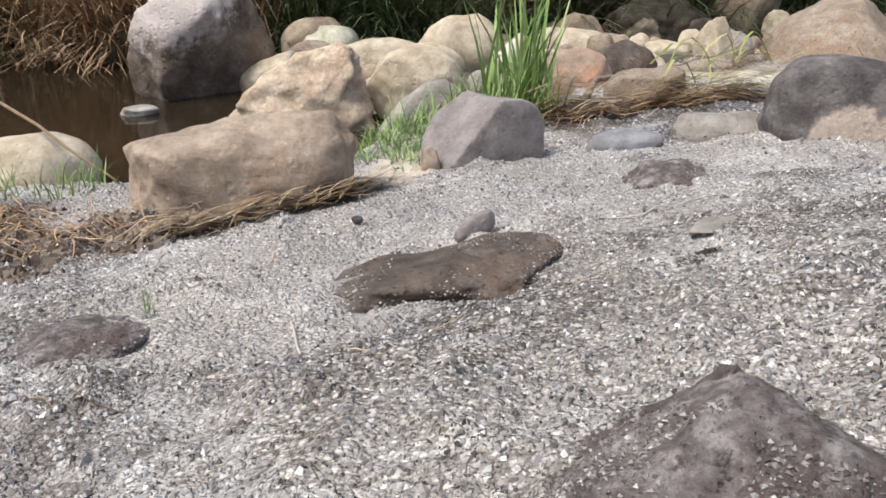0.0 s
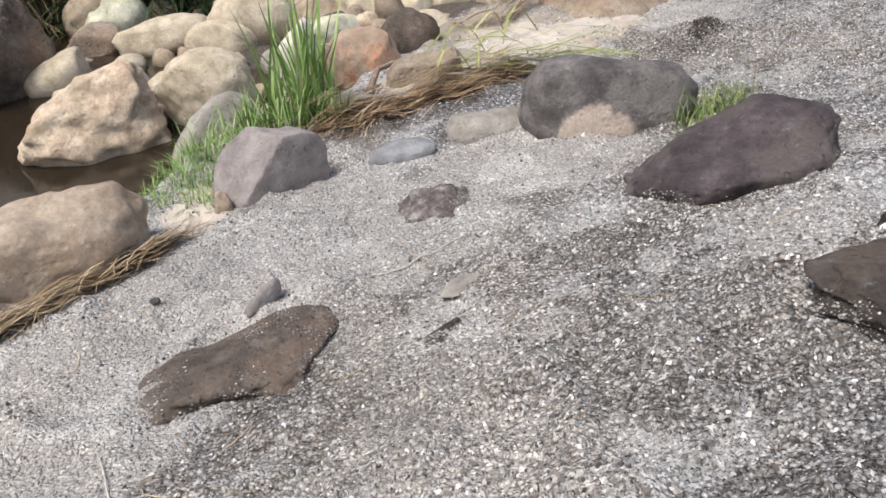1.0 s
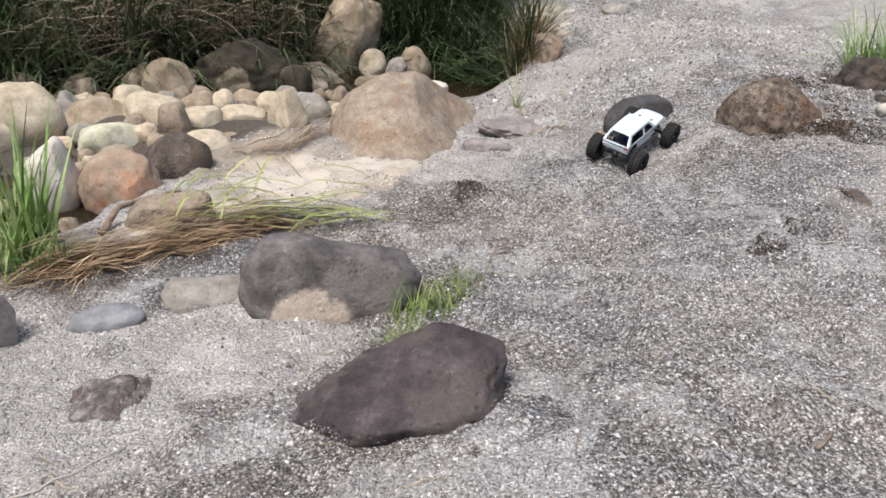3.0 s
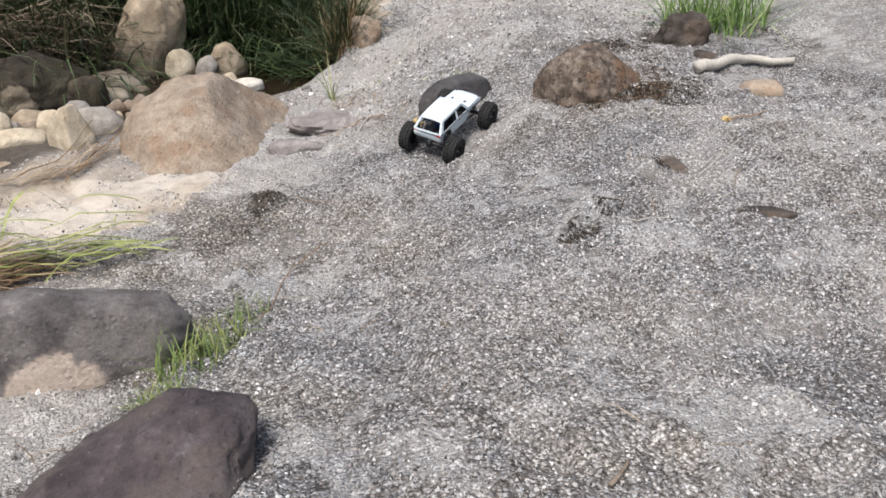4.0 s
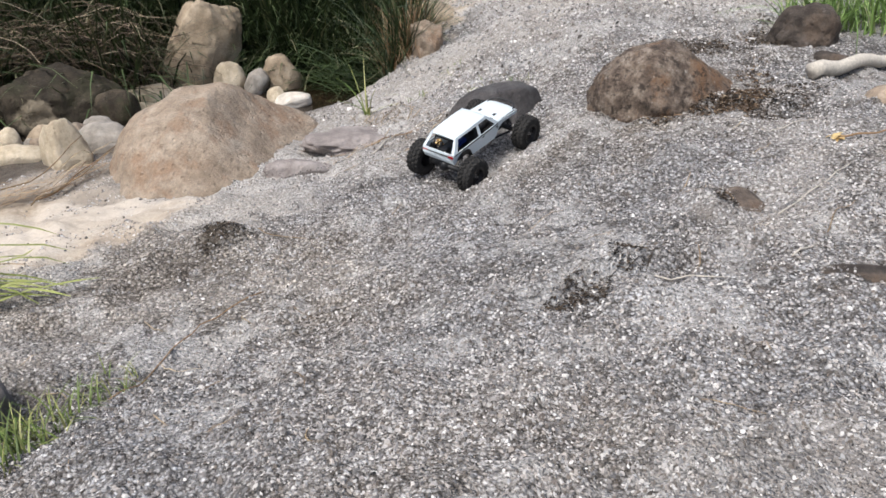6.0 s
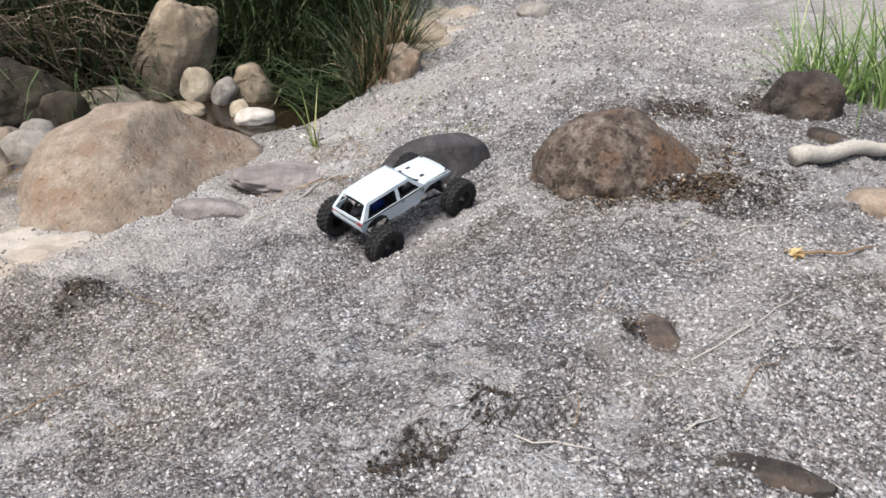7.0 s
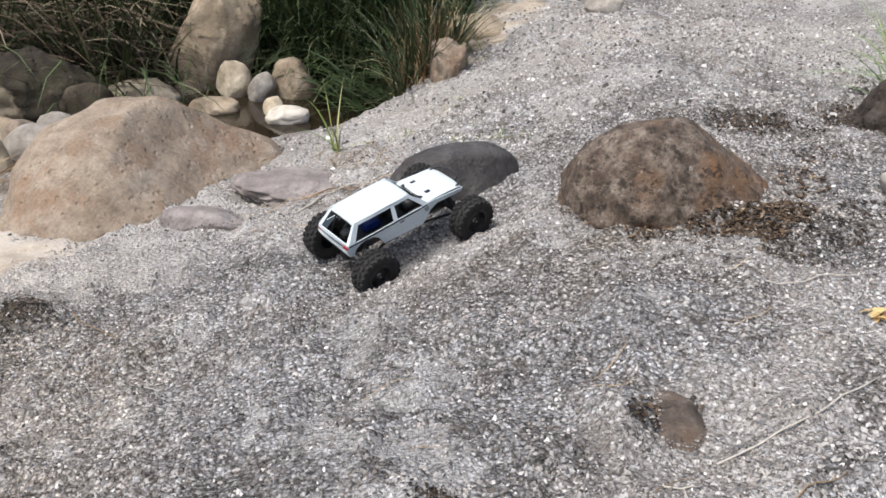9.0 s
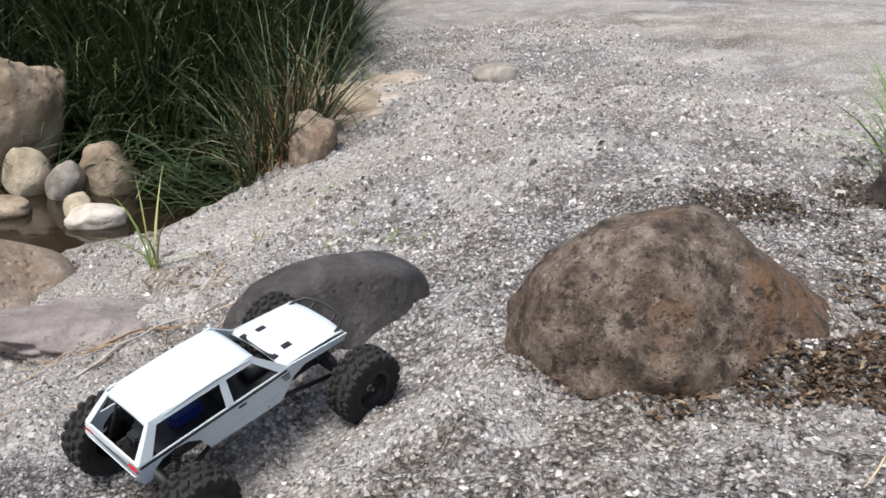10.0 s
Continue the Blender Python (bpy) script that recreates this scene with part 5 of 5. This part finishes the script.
    car_part("cross_tube", tube([(-0.03, -0.05, 0.217), (-0.03, 0.05, 0.217)], 0.003, 8), BLACK, car, "", True)
    # front hoop
    hoop = [(0.17, -0.066, 0.155), (0.205, -0.064, 0.172), (0.226, -0.05, 0.175), (0.233, -0.02, 0.176), (0.233, 0.02, 0.176), (0.226, 0.05, 0.175), (0.205, 0.064, 0.172), (0.17, 0.066, 0.155)]
    bumper = car_part("bumper", tube(hoop, 0.0035, 8), BLACK, car, "black tube bumper", True)
    for y in (-0.03, 0.03):
        car_part("bumper_brace", tube([(0.231, y, 0.176), (0.205, y, 0.150)], 0.003, 8), BLACK, bumper, "", True)
    car_part("rear_crossmember", box((0.012, 0.09, 0.012), (-0.195, 0, 0.122), 0.003), BLACK, car)
    # standing in the rut before the dark boulder, its nose raised
    rear = Vector((2.962, 3.572, 0.410))
    X = Vector((0.796, 0.569, 0.206)).normalized()
    L = Vector((-0.599, 0.789, 0.137))
    L = (L - X * L.dot(X)).normalized()
    Zc = X.cross(L)
    m = Matrix((X, L, Zc)).transposed().to_4x4()
    car.matrix_world = Matrix.Translation(rear + X * BASE / 2 + L * TRACK / 2 - Zc * (TYRE_R + 0.002)) @ m
    return tagged(car, "white radio-controlled rock crawler truck standing before the dark boulder", "toy truck")


crawler()


# ---- chips and pebbles lying in the gravel ----
def scatter(name, label, count, box, size, material, seed, keep):
    r = np.random.RandomState(seed)
    x, y = r.uniform(box[0], box[2], count), r.uniform(box[1], box[3], count)
    ok = keep(x, y) > r.rand(count)
    x, y = x[ok], y[ok]
    n = len(x)
    # blunt flakes: a ring of four corners and a crown, their feet in the ground
    flake = np.array([[1, 0, -0.5], [0, 1, -0.5], [-1, 0, -0.5], [0, -1, -0.5], [0.45, 0.1, 0.55], [-0.45, -0.1, 0.55]], float)
    s = size[0] + (size[1] - size[0]) * r.rand(n) ** 2.2
    v = flake[None] * (s[:, None] * r.uniform(0.65, 1.35, (n, 3)) * [1, 0.85, 0.95])[:, None, :] + r.normal(0, 0.15, (n, 6, 3)) * s[:, None, None]
    a = r.rand(n) * 2 * np.pi
    c, sn = np.cos(a)[:, None], np.sin(a)[:, None]
    vx, vy = v[..., 0] * c - v[..., 1] * sn, v[..., 0] * sn + v[..., 1] * c
    z = land(x, y)
    p = np.stack([vx + x[:, None], vy + y[:, None], v[..., 2] + (z + s * 0.1)[:, None]], -1).reshape(-1, 3)
    tri = np.array([[0, 1, 4], [1, 5, 4], [1, 2, 5], [2, 3, 5], [3, 4, 5], [3, 0, 4]])
    f = (np.arange(n)[:, None, None] * 6 + tri[None]).reshape(-1)
    me = bpy.data.meshes.new(name)
    me.vertices.add(len(p))
    me.vertices.foreach_set("co", p.astype(np.float32).reshape(-1))
    me.loops.add(len(f))
    me.loops.foreach_set("vertex_index", f.astype(np.int32))
    me.polygons.add(len(f) // 3)
    me.polygons.foreach_set("loop_start", np.arange(0, len(f), 3, dtype=np.int32))
    me.polygons.foreach_set("use_smooth", np.zeros(len(f) // 3, dtype=bool))
    me.materials.append(material)
    me.update(calc_edges=True)
    me.validate()
    ob = new(name, me)
    return tagged(ob, label, "gravel", kind="stuff")


def caked(label, rocks, count, seed):
    """Gravel cemented to the lower flanks of rocks: x, y, reach, how high it climbs."""
    r = np.random.RandomState(seed)
    vs, fs = [], []
    octa = [(1, 0, 0), (-1, 0, 0), (0, 1, 0), (0, -1, 0), (0, 0, 1), (0, 0, -1)]
    tri = [(0, 2, 4), (2, 1, 4), (1, 3, 4), (3, 0, 4), (2, 0, 5), (1, 2, 5), (3, 1, 5), (0, 3, 5)]
    for rock, high in rocks:
        me, m = rock.data, rock.matrix_world
        pts = [m @ p.center for p in me.polygons if p.normal.z > -0.2]
        pts = [p for p in pts if -0.01 < p.z - float(land(p.x, p.y)) < high * (0.55 + 0.6 * float(fbm(p.x * 14, p.y * 14, 2, 91)))]
        for i in range(count if pts else 0):
            p = pts[r.randint(len(pts))]
            q = 0.0012 + 0.0034 * r.rand() ** 2
            turn = Euler((r.uniform(-0.5, 0.5), r.uniform(-0.5, 0.5), r.uniform(0, 6.28))).to_matrix()
            k = len(vs)
            for o in octa:
                c = turn @ Vector((o[0] * r.uniform(0.5, 1.5), o[1] * r.uniform(0.4, 1.2), o[2] * r.uniform(0.3, 0.9)))
                vs.append((p.x + c.x * q, p.y + c.y * q, p.z + c.z * q))
            fs += [tuple(k + j for j in f) for f in tri]
    return tagged(mesh_object("gravel", vs, fs, CAKE, False), label, "gravel", kind="stuff")


def on_gravel(x, y):
    drift = 0.55 + 0.65 * smooth(-0.35, 0.45, fbm(x * 3.3, y * 3.3, 4, 81))
    return (creek(x, y) < -0.02) * (1 - 0.93 * bump_mask(x, y, SAND)) * (1 - 0.75 * bump_mask(x, y, DUSTY)) * drift


scatter("gravel", "loose angular grey and white stone chips", 150000, (-1.3, 0.2, 5.2, 5.6), (0.0022, 0.0075), CHIPS, 31, on_gravel)
scatter("gravel", "fine stone chips beside the path", 110000, (-0.9, 0.6, 3.8, 2.6), (0.002, 0.0065), CHIPS, 32, on_gravel)
scatter("gravel", "fine stone chips on the middle of the bank", 80000, (2.1, 1.5, 4.5, 4.4), (0.002, 0.0062), CHIPS, 38, on_gravel)
scatter("gravel", "stone chips on the upper gravel towards the reeds", 60000, (2.2, 4.3, 5.6, 9.0), (0.003, 0.014), CHIPS, 35, on_gravel)
scatter("pebbles", "small pebbles on the gravel", 900, (-1.3, 0.2, 5.2, 6.0), (0.007, 0.014), CHIPS, 33, on_gravel)
GRITTY = [(0.45, 1.05, 0.42), (0.85, 1.1, 0.3), (1.9, 2.55, 0.3), (2.1, 2.0, 0.25), (0.1, 0.95, 0.3)]
scatter("gravel", "darker grey grit in hollows of the bank", 26000, (-0.3, 0.6, 2.5, 3.0), (0.0025, 0.007), GRIT, 37, lambda x, y: 0.9 * bump_mask(x, y, GRITTY))
scatter("gravel", "stone crumbs and dirt lying on the sand", 26000, (0.5, 3.1, 2.2, 4.7), (0.0018, 0.008), CHIPS, 39, lambda x, y: 0.7 * bump_mask(x, y, SAND) * smooth(-0.15, 0.4, fbm(x * 5, y * 5, 3, 83)))
scatter("earth_clods", "brown crumbly clods of earth at the water's edge", 5000, (-1.6, 1.5, -0.5, 2.1), (0.004, 0.018), EARTH, 36, lambda x, y: bump_mask(x, y, SOIL))
caked("gravel crust stuck to the half-buried rocks", [(BUILT[441], 0.05), (BUILT[421], 0.05), (BUILT[441], 0.03), (BUILT[421], 0.035), (BUILT[471], 0.03), (BUILT[431], 0.02), (BUILT[551], 0.015), (BUILT[711], 0.008), (BUILT[712], 0.008), (BUILT[391], 0.03), (BUILT[481], 0.04), (BUILT[491], 0.05), (BUILT[412], 0.03)], 1300, 34)
caked("gravel crust on the pointed rough rock", [(BUILT[461], 0.16)], 6000, 40)
